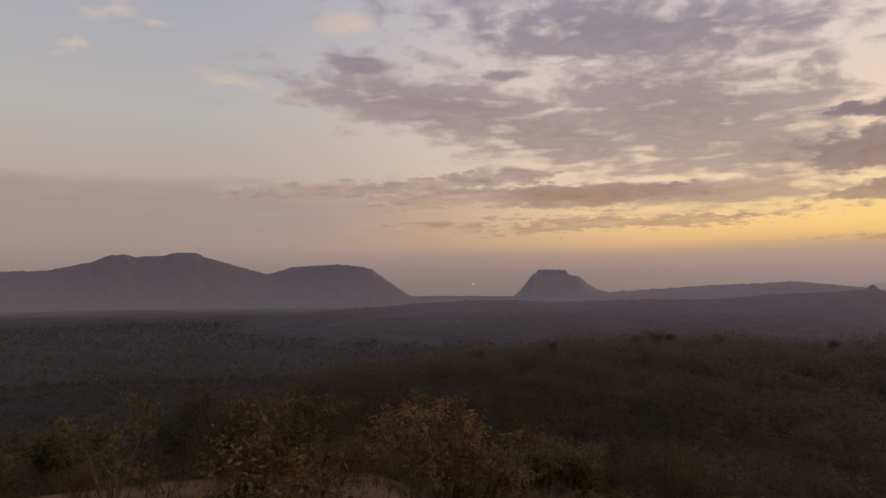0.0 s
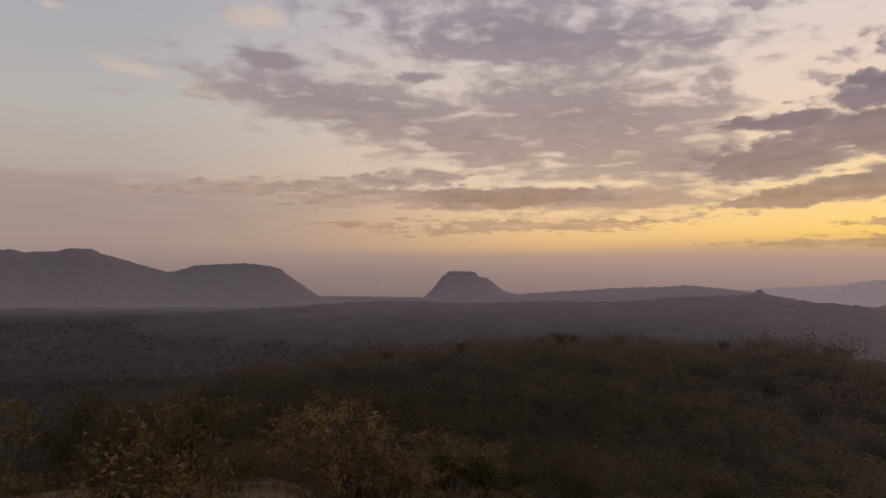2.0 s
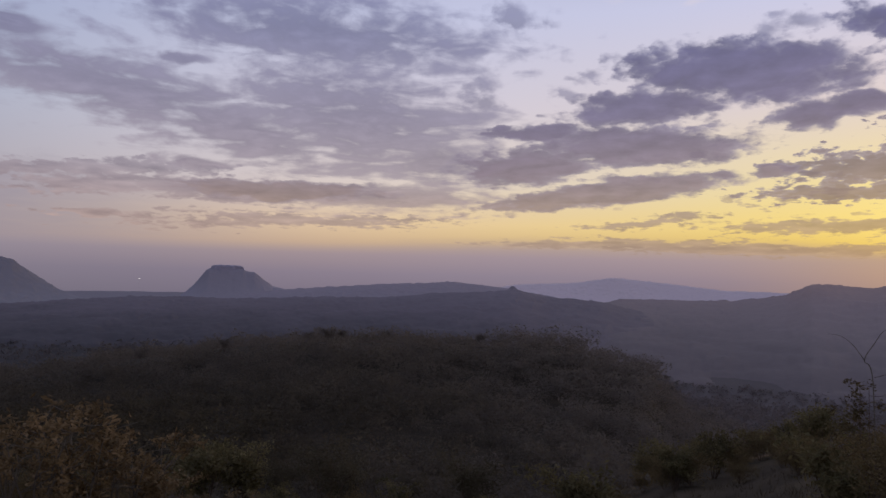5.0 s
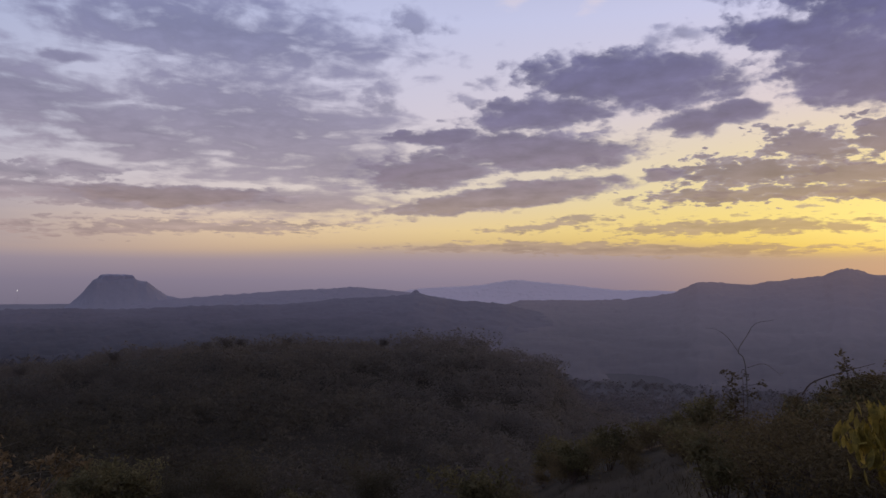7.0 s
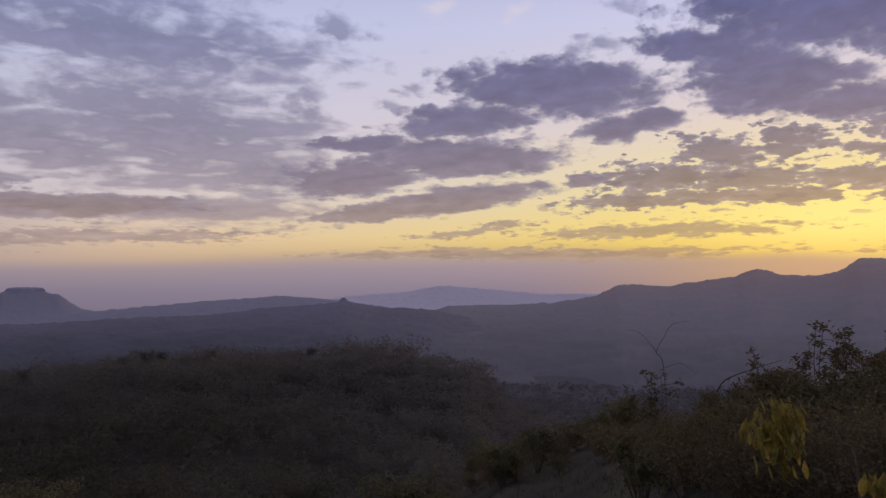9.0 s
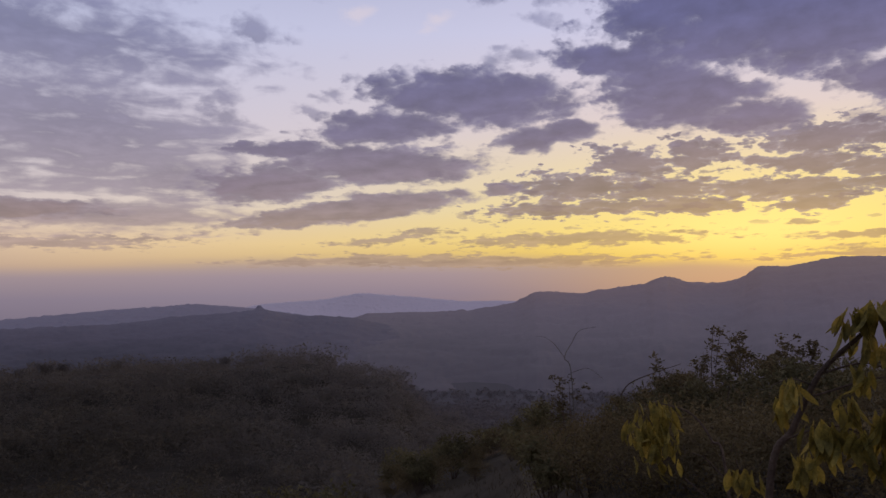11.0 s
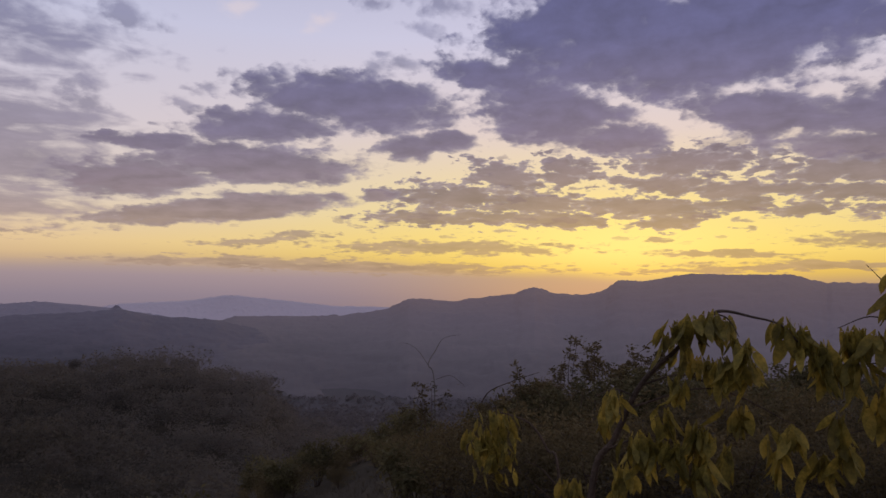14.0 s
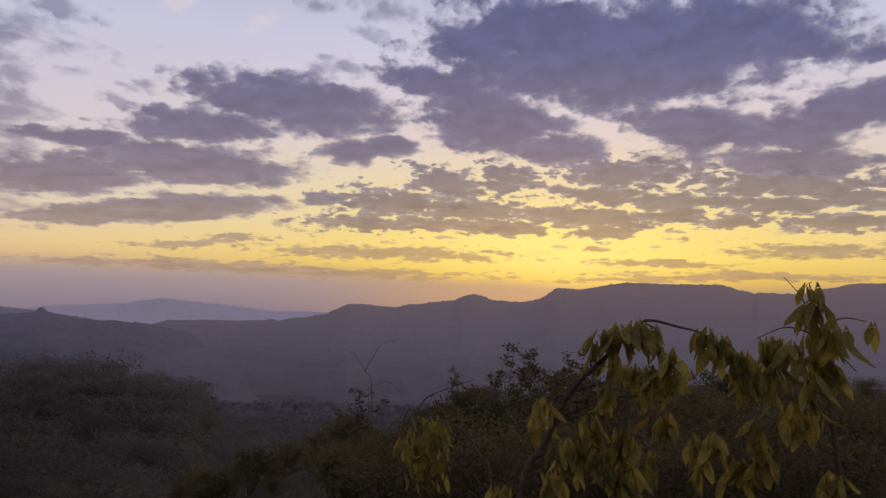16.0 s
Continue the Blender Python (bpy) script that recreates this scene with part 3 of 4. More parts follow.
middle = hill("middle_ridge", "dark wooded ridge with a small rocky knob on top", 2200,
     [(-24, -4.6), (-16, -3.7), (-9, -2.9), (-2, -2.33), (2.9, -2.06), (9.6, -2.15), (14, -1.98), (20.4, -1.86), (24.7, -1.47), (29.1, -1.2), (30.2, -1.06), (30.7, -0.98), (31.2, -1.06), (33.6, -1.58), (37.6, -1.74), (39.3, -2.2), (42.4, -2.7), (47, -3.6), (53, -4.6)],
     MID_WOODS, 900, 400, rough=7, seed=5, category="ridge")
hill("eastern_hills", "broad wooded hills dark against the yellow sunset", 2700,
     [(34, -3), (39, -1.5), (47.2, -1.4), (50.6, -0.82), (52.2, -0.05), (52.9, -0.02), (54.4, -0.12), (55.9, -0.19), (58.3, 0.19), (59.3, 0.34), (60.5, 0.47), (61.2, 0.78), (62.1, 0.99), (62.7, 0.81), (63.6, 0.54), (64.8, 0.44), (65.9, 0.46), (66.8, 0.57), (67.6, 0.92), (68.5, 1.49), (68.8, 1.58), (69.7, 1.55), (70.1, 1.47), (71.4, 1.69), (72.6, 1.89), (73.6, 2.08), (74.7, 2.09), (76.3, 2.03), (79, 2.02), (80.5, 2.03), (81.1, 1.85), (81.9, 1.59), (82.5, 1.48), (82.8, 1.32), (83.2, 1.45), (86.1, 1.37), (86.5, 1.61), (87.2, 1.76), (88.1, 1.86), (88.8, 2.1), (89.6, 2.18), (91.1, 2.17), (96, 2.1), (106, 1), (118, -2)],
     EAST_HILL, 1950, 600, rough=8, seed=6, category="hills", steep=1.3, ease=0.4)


def crag(name, az, distance, width, depth, low, high, mat, parent, seed, steps=28, notch=0.0, sides=((1.3, 0.0), (1.14, 0.4), (1.03, 0.75), (0.97, 0.92), (0.86, 1.0), (0.4, 1.03))):
    """A lumpy block of bare rock with steep sides, standing on a hill."""
    rows = []
    a = radians(az)
    side, out = np.array([math.cos(a), -math.sin(a), 0]), np.array([math.sin(a), math.cos(a), 0])
    centre = out * distance
    ang = np.linspace(0, 2 * math.pi, steps, endpoint=False)
    rg = np.random.default_rng(seed)
    lump = 1 + 0.10 * np.sin(ang * 3 + seed) + 0.06 * np.sin(ang * 7 + 2 * seed) + rg.normal(size=steps) * 0.03
    for k, (grow, h) in enumerate(sides):
        top = low + (high - low) * h + (rg.normal(size=steps) * 0.02 - notch * np.clip(np.cos(ang) - 0.55, 0, 1)) * (high - low) * (h > 0.6)
        rows.append(centre + side * (np.cos(ang) * width * grow * lump)[:, None] + out * (np.sin(ang) * depth * grow * lump)[:, None] + np.array([0, 0, 1]) * top[:, None])
    v = np.concatenate(rows)
    f = [(i * steps + j, i * steps + (j + 1) % steps, (i + 1) * steps + (j + 1) % steps, (i + 1) * steps + j) for i in range(len(rows) - 1) for j in range(steps)]
    f.append(tuple((len(rows) - 1) * steps + j for j in range(steps)))
    return link(name, v, f, mat, smooth=False, parent=parent)


def rise(distance, el):
    return EYE + distance * math.tan(radians(el))


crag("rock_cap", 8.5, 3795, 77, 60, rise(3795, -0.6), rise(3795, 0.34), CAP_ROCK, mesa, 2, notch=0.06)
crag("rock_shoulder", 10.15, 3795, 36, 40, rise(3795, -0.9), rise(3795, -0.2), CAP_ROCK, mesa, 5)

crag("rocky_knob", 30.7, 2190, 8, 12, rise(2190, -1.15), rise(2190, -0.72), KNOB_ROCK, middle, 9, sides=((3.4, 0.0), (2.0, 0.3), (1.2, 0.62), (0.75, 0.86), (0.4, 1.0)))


# ---- woods: uncountable far canopy ----
rng = np.random.default_rng(7)


def leaf_quads(centres, size, rg, flat=0.5):
    """Bent leaf sprays, one rhombus each, turned at random. Returns vertices and faces."""
    n = len(centres)
    d = rg.normal(size=(n, 3))
    d[:, 2] *= flat
    d /= np.linalg.norm(d, axis=1)[:, None] + 1e-9
    e = np.cross(d, rg.normal(size=(n, 3)))
    e /= np.linalg.norm(e, axis=1)[:, None] + 1e-9
    s = (size * rg.uniform(0.6, 1.35, n))[:, None] if np.ndim(size) == 0 else (size * rg.uniform(0.6, 1.35, n))[:, None]
    up = np.cross(d, e)
    v = np.stack([centres - d * s, centres - e * s * 0.42 + up * s * 0.18, centres + d * s, centres + e * s * 0.42 + up * s * 0.18], 1).reshape(-1, 3)
    k = np.arange(n)[:, None] * 4
    return v, np.concatenate([k + np.array([[0, 1, 2]]), k + np.array([[0, 2, 3]])], 0)


def woodland(name, label, mat, count, r_range, az_range, height, sprays, spray_size):
    """Many tree crowns of leaf sprays in one mesh, standing on the ground in uneven thickets."""
    u = rng.uniform(0, 1, count)
    r = np.sqrt(r_range[0] ** 2 + u * (r_range[1] ** 2 - r_range[0] ** 2))
    a = np.radians(rng.uniform(*az_range, count))
    x, y = r * np.sin(a), r * np.cos(a)
    thick = wave(x, y, 45 if r_range[1] < 500 else 160, 3, 11)
    ok = thick > -0.4 + 0.2 * rng.uniform(-1, 1, count)
    x, y, r = x[ok], y[ok], r[ok]
    h = rng.uniform(height[0], height[1], len(x)) * (1 + 0.25 * thick[ok]) * rng.choice([0.75, 1.0, 1.0, 1.25], len(x))
    foot = np.stack([x, y, ground_z(x, y)], 1)
    n = len(x)
    # four lobes a crown, sprays spread over the lobes
    lobe = rng.normal(size=(n, 4, 3)) * np.array([0.28, 0.28, 0.11])
    off = np.take_along_axis(lobe, rng.integers(0, 4, (n, sprays))[:, :, None].repeat(3, 2), 1)
    ball = rng.normal(size=(n, sprays, 3))
    ball /= np.linalg.norm(ball, axis=2)[:, :, None]
    ball *= (rng.uniform(0.25, 1, (n, sprays)) ** 0.4)[:, :, None] * np.array([0.33, 0.33, 0.27])
    c = (off + ball) * h[:, None, None]
    c[:, :, 2] += h[:, None] * 0.5
    c += foot[:, None, :]
    v, f = leaf_quads(c.reshape(-1, 3), np.repeat(h, sprays) * spray_size, rng, 0.6)
    return tagged(link(name, v, f, mat, smooth=False), label, "woodland", kind="stuff")


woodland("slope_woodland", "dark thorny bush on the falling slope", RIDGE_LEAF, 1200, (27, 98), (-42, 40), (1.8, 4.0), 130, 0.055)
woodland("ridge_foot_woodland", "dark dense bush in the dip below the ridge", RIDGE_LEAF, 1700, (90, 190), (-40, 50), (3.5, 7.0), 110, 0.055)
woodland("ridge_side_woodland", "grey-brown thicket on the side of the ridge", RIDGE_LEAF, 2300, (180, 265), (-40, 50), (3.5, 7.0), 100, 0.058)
woodland("ridge_top_woodland", "thicket along the crest of the ridge, paled by haze", RIDGE_LEAF, 2800, (255, 420), (-40, 50), (3.5, 7.0), 90, 0.062)
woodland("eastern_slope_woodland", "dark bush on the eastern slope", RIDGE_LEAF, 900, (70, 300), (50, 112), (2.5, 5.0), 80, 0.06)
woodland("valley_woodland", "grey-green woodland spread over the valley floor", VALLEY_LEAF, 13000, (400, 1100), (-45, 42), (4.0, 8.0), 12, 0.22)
woodland("plain_woodland", "woodland on the wide plain, pale with haze", PLAIN_LEAF, 15000, (1000, 2300), (-45, 42), (4.0, 8.5), 6, 0.34)
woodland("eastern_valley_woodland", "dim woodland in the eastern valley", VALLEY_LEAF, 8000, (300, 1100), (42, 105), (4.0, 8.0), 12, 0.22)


# ---- shrubs and small trees of the slope ----
def tube(path, radii, sides=6):
    """A tapered limb along a path. Returns vertices and faces."""
    p = np.asarray(path, float)
    t = np.gradient(p, axis=0)
    t /= np.linalg.norm(t, axis=1)[:, None] + 1e-9
    ref = np.array([0.31, 0.17, 0.93]) if abs(t[0, 2]) < 0.9 else np.array([1.0, 0.2, 0.1])
    u = np.cross(t, ref)
    u /= np.linalg.norm(u, axis=1)[:, None] + 1e-9
    w = np.cross(t, u)
    ang = np.linspace(0, 2 * math.pi, sides, endpoint=False)
    ring = u[:, None, :] * np.cos(ang)[None, :, None] + w[:, None, :] * np.sin(ang)[None, :, None]
    v = (p[:, None, :] + ring * np.asarray(radii, float)[:, None, None]).reshape(-1, 3)
    f = []
    for i in range(len(p) - 1):
        for j in range(sides):
            k = (j + 1) % sides
            f.append((i * sides + j, i * sides + k, (i + 1) * sides + k, (i + 1) * sides + j))
    f.append(tuple(range(sides))[::-1])
    f.append(tuple((len(p) - 1) * sides + j for j in range(sides)))
    return v, f


def smooth_path(points, steps=6):
    """A rounded line through a few points."""
    p = np.asarray(points, float)
    p = np.concatenate([[2 * p[0] - p[1]], p, [2 * p[-1] - p[-2]]])
    out = []
    for i in range(1, len(p) - 2):
        for s in np.linspace(0, 1, steps, endpoint=False):
            a, b, c, d = p[i - 1], p[i], p[i + 1], p[i + 2]
            out.append(0.5 * (2 * b + (c - a) * s + (2 * a - 5 * b + 4 * c - d) * s * s + (3 * b - a - 3 * c + d) * s ** 3))
    out.append(p[-2])
    return np.array(out)


def joined(pieces):
    """Several (vertices, faces) as one."""
    vs, fs, k = [], [], 0
    for v, f in pieces:
        vs.append(np.asarray(v))
        fs += [tuple(int(i) + k for i in q) for q in f]
        k += len(v)
    return np.concatenate(vs), fs


def thing(name, label, category, group=""):
    return tagged(new(name), label, category, group)


def shrub(name, label, leaf_mat, bark, seed, stems=5, height=1.6, spread=0.8, leaves=1600, leaf=0.05, tuft=0.16, bare=0.0, category="shrub", group=""):
    """A bush: each stem is a part, the leaves are one crown. Its base is at the origin."""
    rg = np.random.default_rng(seed)
    base = thing(name, label, category, group)
    tips = []
    for i in range(stems):
        a = 2 * math.pi * (i + rg.uniform(-0.3, 0.3)) / stems
        lean = spread * rg.uniform(0.35, 1.0)
        top = np.array([math.cos(a) * lean, math.sin(a) * lean, height * rg.uniform(0.7, 1.0)])
        mid = top * np.array([0.35, 0.35, 0.5]) + rg.normal(size=3) * 0.07 * height
        main = smooth_path([(0, 0, -0.25), mid, top], 6)
        r0 = 0.016 * height
        pieces = [tube(main, np.linspace(r0, r0 * 0.25, len(main)), 6)]
        tips += [top, mid * 0.4 + top * 0.6]
        for j in range(4):
            k = int(len(main) * rg.uniform(0.4, 0.95))
            start = main[min(k, len(main) - 1)]
            end = start + np.array([rg.normal() * 0.25, rg.normal() * 0.25, rg.uniform(0.02, 0.32)]) * height * 0.8
            line = smooth_path([start, (start + end) / 2 + rg.normal(size=3) * 0.03 * height, end], 4)
            pieces.append(tube(line, np.linspace(r0 * 0.45, r0 * 0.12, len(line)), 5))
            tips += [end, (start + end) / 2]
        v, f = joined(pieces)
        link("trunk" if stems == 1 else "stem", v, f, bark, parent=base)
    tips = np.array(tips)
    if leaves:
        keep = tips[rg.uniform(size=len(tips)) >= bare]
        c = keep[rg.integers(0, len(keep), leaves)] + rg.normal(size=(leaves, 3)) * tuft * np.array([1, 1, 0.75])
        c[:, 2] = np.maximum(c[:, 2], 0.05)
        v, f = leaf_quads(c, leaf, rg, 0.8)
        link("crown", v, f, leaf_mat, smooth=False, parent=base)
    return base


def stand(ob, x, y, turn=0.0, size=1.0, sink=0.03):
    """The pose of a plant on the ground."""
    return Matrix.LocRotScale((x, y, float(ground_z(x, y)) - sink), Euler((0, 0, radians(turn))), (size, size, size))


def place(ob, x, y, turn=0.0, size=1.0):
    ob.matrix_basis = stand(ob, x, y, turn, size)
    return ob


# the highest elevation that the slope's bushes reach, by azimuth
SKYLINE = [(-42, -9.0), (-20, -8.6), (-8, -8.2), (0, -7.8), (8, -7.5), (36, -8.5), (41, -12.6), (47, -10.9), (53, -9.2), (58, -8.2), (60.3, -7.3), (63, -6.0), (66, -5.0), (69, -4.5), (74.5, -4.0), (79, -3.6), (91, -3.8), (105, -3.6)]
TALL = (1.95, 1.85, 1.35, 2.95, 2.1)


def allowed(kind, az, r, size):
    """A size that keeps a bush under the skyline."""
    x, y = polar(az, r)
    top = EYE + r * math.tan(radians(float(np.interp(az, *zip(*SKYLINE)))))
    return min(size, (top - float(ground_z(x, y))) / TALL[kind])


def polar(az, r):
    return r * math.sin(radians(az)), r * math.cos(radians(az))


SLOPE = "bushes on the dry slope"
kinds = [
    shrub("shrub", "dense dark olive bush on the dry slope", GREEN_LEAF, BARK, 1, 6, 1.7, 0.9, 2400, 0.065, 0.14, group=SLOPE),
    shrub("shrub", "loose russet bush with dry leaves on the slope", RUSSET_LEAF, PALE_BARK, 2, 7, 1.6, 0.75, 1000, 0.055, 0.085, 0.5, group=SLOPE),
    shrub("shrub", "low spreading brown bush among dry grass", BROWN_LEAF, BARK, 3, 6, 1.1, 1.0, 4200, 0.03, 0.17, group=SLOPE),
    shrub("small_tree", "small slope tree with a forked trunk and dark crown", NEAR_LEAF, BARK, 4, 3, 2.6, 1.2, 3200, 0.06, 0.24, category="tree", group=SLOPE),
    shrub("shrub", "sparse grey-stemmed bush with few olive leaves", GREEN_LEAF, PALE_BARK, 5, 6, 1.9, 0.8, 800, 0.06, 0.08, 0.5, group=SLOPE),
]
HOMES = [(-39.0, 13, 40, 0.8), (-0.1, 14.5, 0, 1.32), (-36.0, 12.0, 0, 0.9), (-17.0, 16.3, 10, 0.5), (-24.5, 10.5, 0, 0.75)]
for ob, (az, r, turn, size) in zip(kinds, HOMES):
    place(ob, *polar(az, r), turn, size)


def another(kind, az, r, turn, size):
    x, y = polar(az, r)
    if size <= 0.25:
        return None
    return copy_thing(kinds[kind], stand(None, x, y, turn, size) @ Matrix.Diagonal((*(1 / s for s in kinds[kind].scale), 1)))


# bushes that can be told apart
for kind, az, r, turn, size in [
    (1, 4.0, 15.5, 120, 1.3), (1, -2.0, 13.6, 220, 1.05), (1, 1.9, 15.0, 30, 1.15),
    (2, -26.5, 14.8, 50, 0.5), (2, -22.5, 15.5, 150, 0.4), (3, -15.2, 16.0, 60, 0.45), (0, 8.0, 46, 0, 2.3), (0, 6.2, 44, 70, 1.8), (0, 10.4, 47, 140, 2.0),
    (1, -4.5, 17.0, 10, 0.8), (2, 0.0, 20, 80, 1.0), (1, 5.5, 19, 160, 0.9), (2, -8.0, 13, 40, 0.7), (0, -12.0, 24, 100, 1.4), (3, -20, 30, 0, 1.3), (3, -6, 34, 50, 1.2),
    (0, 55.2, 11.6, 200, 0.78), (2, 58.0, 12.4, 60, 1.0), (0, 60.0, 12.8, 10, 0.85), (0, 63.5, 13.2, 90, 0.9), (2, 67.0, 12.6, 170, 1.15), (0, 71.0, 13.5, 250, 0.95),
    (0, 75.0, 14.5, 30, 1.0), (2, 79.0, 13.0, 110, 1.2), (0, 83.0, 15.0, 190, 1.05), (0, 87.0, 14.0, 280, 1.0), (2, 91.0, 13.5, 60, 1.2), (0, 95.0, 14.5, 140, 1.0), (0, 99.0, 13.5, 40, 1.0),
    (2, 63.5, 7.6, 10, 0.7), (2, 68.5, 7.2, 80, 0.7), (2, 74.0, 7.4, 150, 0.75), (2, 80.5, 7.0, 220, 0.75), (2, 88.0, 7.3, 290, 0.75), (2, 95.0, 7.0, 20, 0.75), (0, 66.0, 10.5, 60, 0.8), (0, 73.5, 11.0, 130, 0.85), (0, 81.0, 11.2, 200, 0.9), (0, 89.0, 11.0, 270, 0.9), (2, 58.5, 9.8, 45, 0.7), (2, 84.0, 10.0, 115, 0.95),
    (4, 62.0, 12.0, 300, 0.85), (4, 70.0, 12.2, 120, 0.8), (2, 61.5, 9.0, 100, 0.75), (2, 66.0, 8.5, 190, 0.8), (2, 72.0, 8.8, 250, 0.8), (2, 78.0, 9.2, 320, 0.85), (2, 85.0, 8.6, 50, 0.8), (2, 92.0, 9.0, 140, 0.85),
]:
    another(kind, az, r, turn, allowed(kind, az, r, 1.7 if r > 10.2 else size * 1.15) * (0.84 + 0.16 * (turn % 50) / 50) if az > 50 else size)
# the rest of the near slope
placed = 0
while placed < 110:
    az, r = float(rng.uniform(-42, 104)), float(math.sqrt(rng.uniform(17 ** 2, 48 ** 2)))
    kind = int(rng.choice([0, 1, 2, 2, 3, 4]))
    kind = 2 if kind in (1, 3, 4) and az > 30 else kind
    turn, size = float(rng.uniform(0, 360)), float(rng.uniform(0.7, 1.15))
    if (40 < az < 52 and r < 24) or (-35 < az < -18 and r < 20) or (az > 56 and r > 30):
        continue
    if another(kind, az, r, turn, allowed(kind, az, r, size)):
        placed += 1
# low bushes over the bare shoulder
for k in range(16):
    az, r = 41.5 + 0.8 * k + float(rng.uniform(-0.3, 0.3)), float(rng.uniform(34, 56))
    another(2 if k % 3 else 0, az, r, 67.0 * k, allowed(2, az, r, float(rng.uniform(0.9, 1.5))))
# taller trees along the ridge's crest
crest = shrub("small_tree", "rounded tree on the crest of the ridge, paled by haze", CREST_LEAF, BARK, 6, 3, 2.6, 1.2, 1500, 0.11, 0.28, category="tree", group="trees on the crest")
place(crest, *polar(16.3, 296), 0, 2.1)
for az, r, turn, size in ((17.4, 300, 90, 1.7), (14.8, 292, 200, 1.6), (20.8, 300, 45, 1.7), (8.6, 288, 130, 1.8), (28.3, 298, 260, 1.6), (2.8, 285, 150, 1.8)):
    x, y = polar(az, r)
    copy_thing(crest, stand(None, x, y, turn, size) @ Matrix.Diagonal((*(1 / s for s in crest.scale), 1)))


# ---- plants close to the lookout ----
LAST = np.array([0.58, -0.27, 1.615])  # the lookout's eastern end
FIRST = np.array([0.0, 0.0, 1.6])


def spot(az, el, d, eye=LAST):
    a, e = radians(az), radians(el)
    return eye + d * np.array([math.sin(a) * math.cos(e), math.cos(a) * math.cos(e), math.sin(e)])


def leaf_mesh(name, length, width, curl, mat, seed):
    """A folded, drooping leaf blade with a short stalk; it hangs along -z from the origin."""
    rg = np.random.default_rng(seed)
    bm = bmesh.new()
    rows = []
    for i in range(6):
        t = i / 5
        w = width * 0.5 * math.sin(math.pi * min(1, 0.08 + t * 0.93)) ** 0.65 * (1.05 - 0.25 * t)
        bend = curl * t * t * length
        z = -0.012 - length * t
        rows.append([bm.verts.new((-w, bend + w * 0.5 + rg.normal() * 0.001, z)), bm.verts.new((0, bend, z - 0.002)), bm.verts.new((w, bend + w * 0.5 + rg.normal() * 0.001, z))])
    for a, b in zip(rows, rows[1:]):
        bm.faces.new((a[0], a[1], b[1], b[0]))
        bm.faces.new((a[1], a[2], b[2], b[1]))
    s = [bm.verts.new((x, y, 0.0)) for x, y in ((-0.0012, 0), (0.0012, 0))]
    bm.faces.new((s[0], s[1], rows[0][2], rows[0][0]))
    me = bpy.data.meshes.new(name)
    bm.to_mesh(me)
    bm.free()
    me.materials.append(mat)
    me.shade_smooth()
    return me


HANGING = [leaf_mesh("leaf", 0.044 + 0.005 * i, 0.0215 + 0.0028 * (i % 3), c, DROOP_LEAF, i) for i, c in enumerate((0.15, 0.35, -0.1, 0.5, 0.25))]


def limb(name, points, r0, r1, parent, mat=BARK, sides=8, steps=7, taper=1.0):
    line = smooth_path(points, steps)
    v, f = tube(line, r1 + (r0 - r1) * np.linspace(1, 0, len(line)) ** taper, sides)
    return link(name, v, f, mat, parent=parent)


def hang_point(centre, spread, rg):
    """A leaf's foot: close to the twig above, some on shoots below it."""
    k = rg.normal(size=3)
    k[2] = -abs(k[2]) * 1.3 + 0.25
    return np.asarray(centre) + k * spread


def hang_leaves(parent, centre, spread, count, rg, meshes=HANGING, tilt=15, extra=1.3):
    """Leaves that hang in a tuft round a point, each a part; the denser ones inside are joined."""
    inner = []
    for _ in range(int(count * extra)):
        p = hang_point(centre, spread, rg)
        me = meshes[int(rg.integers(0, len(meshes)))]
        m = Matrix.LocRotScale(p, Euler((radians(rg.normal() * tilt), radians(rg.normal() * tilt), radians(rg.uniform(0, 360)))), Vector((1, 1, 1)) * rg.uniform(0.75, 1.2))
        inner.append(([m @ v.co for v in me.vertices], [tuple(f.vertices) for f in me.polygons]))
    if inner:
        v, f = joined(inner)
        tagged(link("foliage", v, f, meshes[0].materials[0], parent=parent), kind="stuff")
    for _ in range(count):
        p = hang_point(centre, spread, rg)
        ob = new("leaf", meshes[int(rg.integers(0, len(meshes)))])
        s = rg.uniform(0.75, 1.25)
        ob.matrix_basis = Matrix.LocRotScale(p, Euler((radians(rg.normal() * tilt), radians(rg.normal() * tilt), radians(rg.uniform(0, 360)))), (s, s, s))
        ob.parent = parent


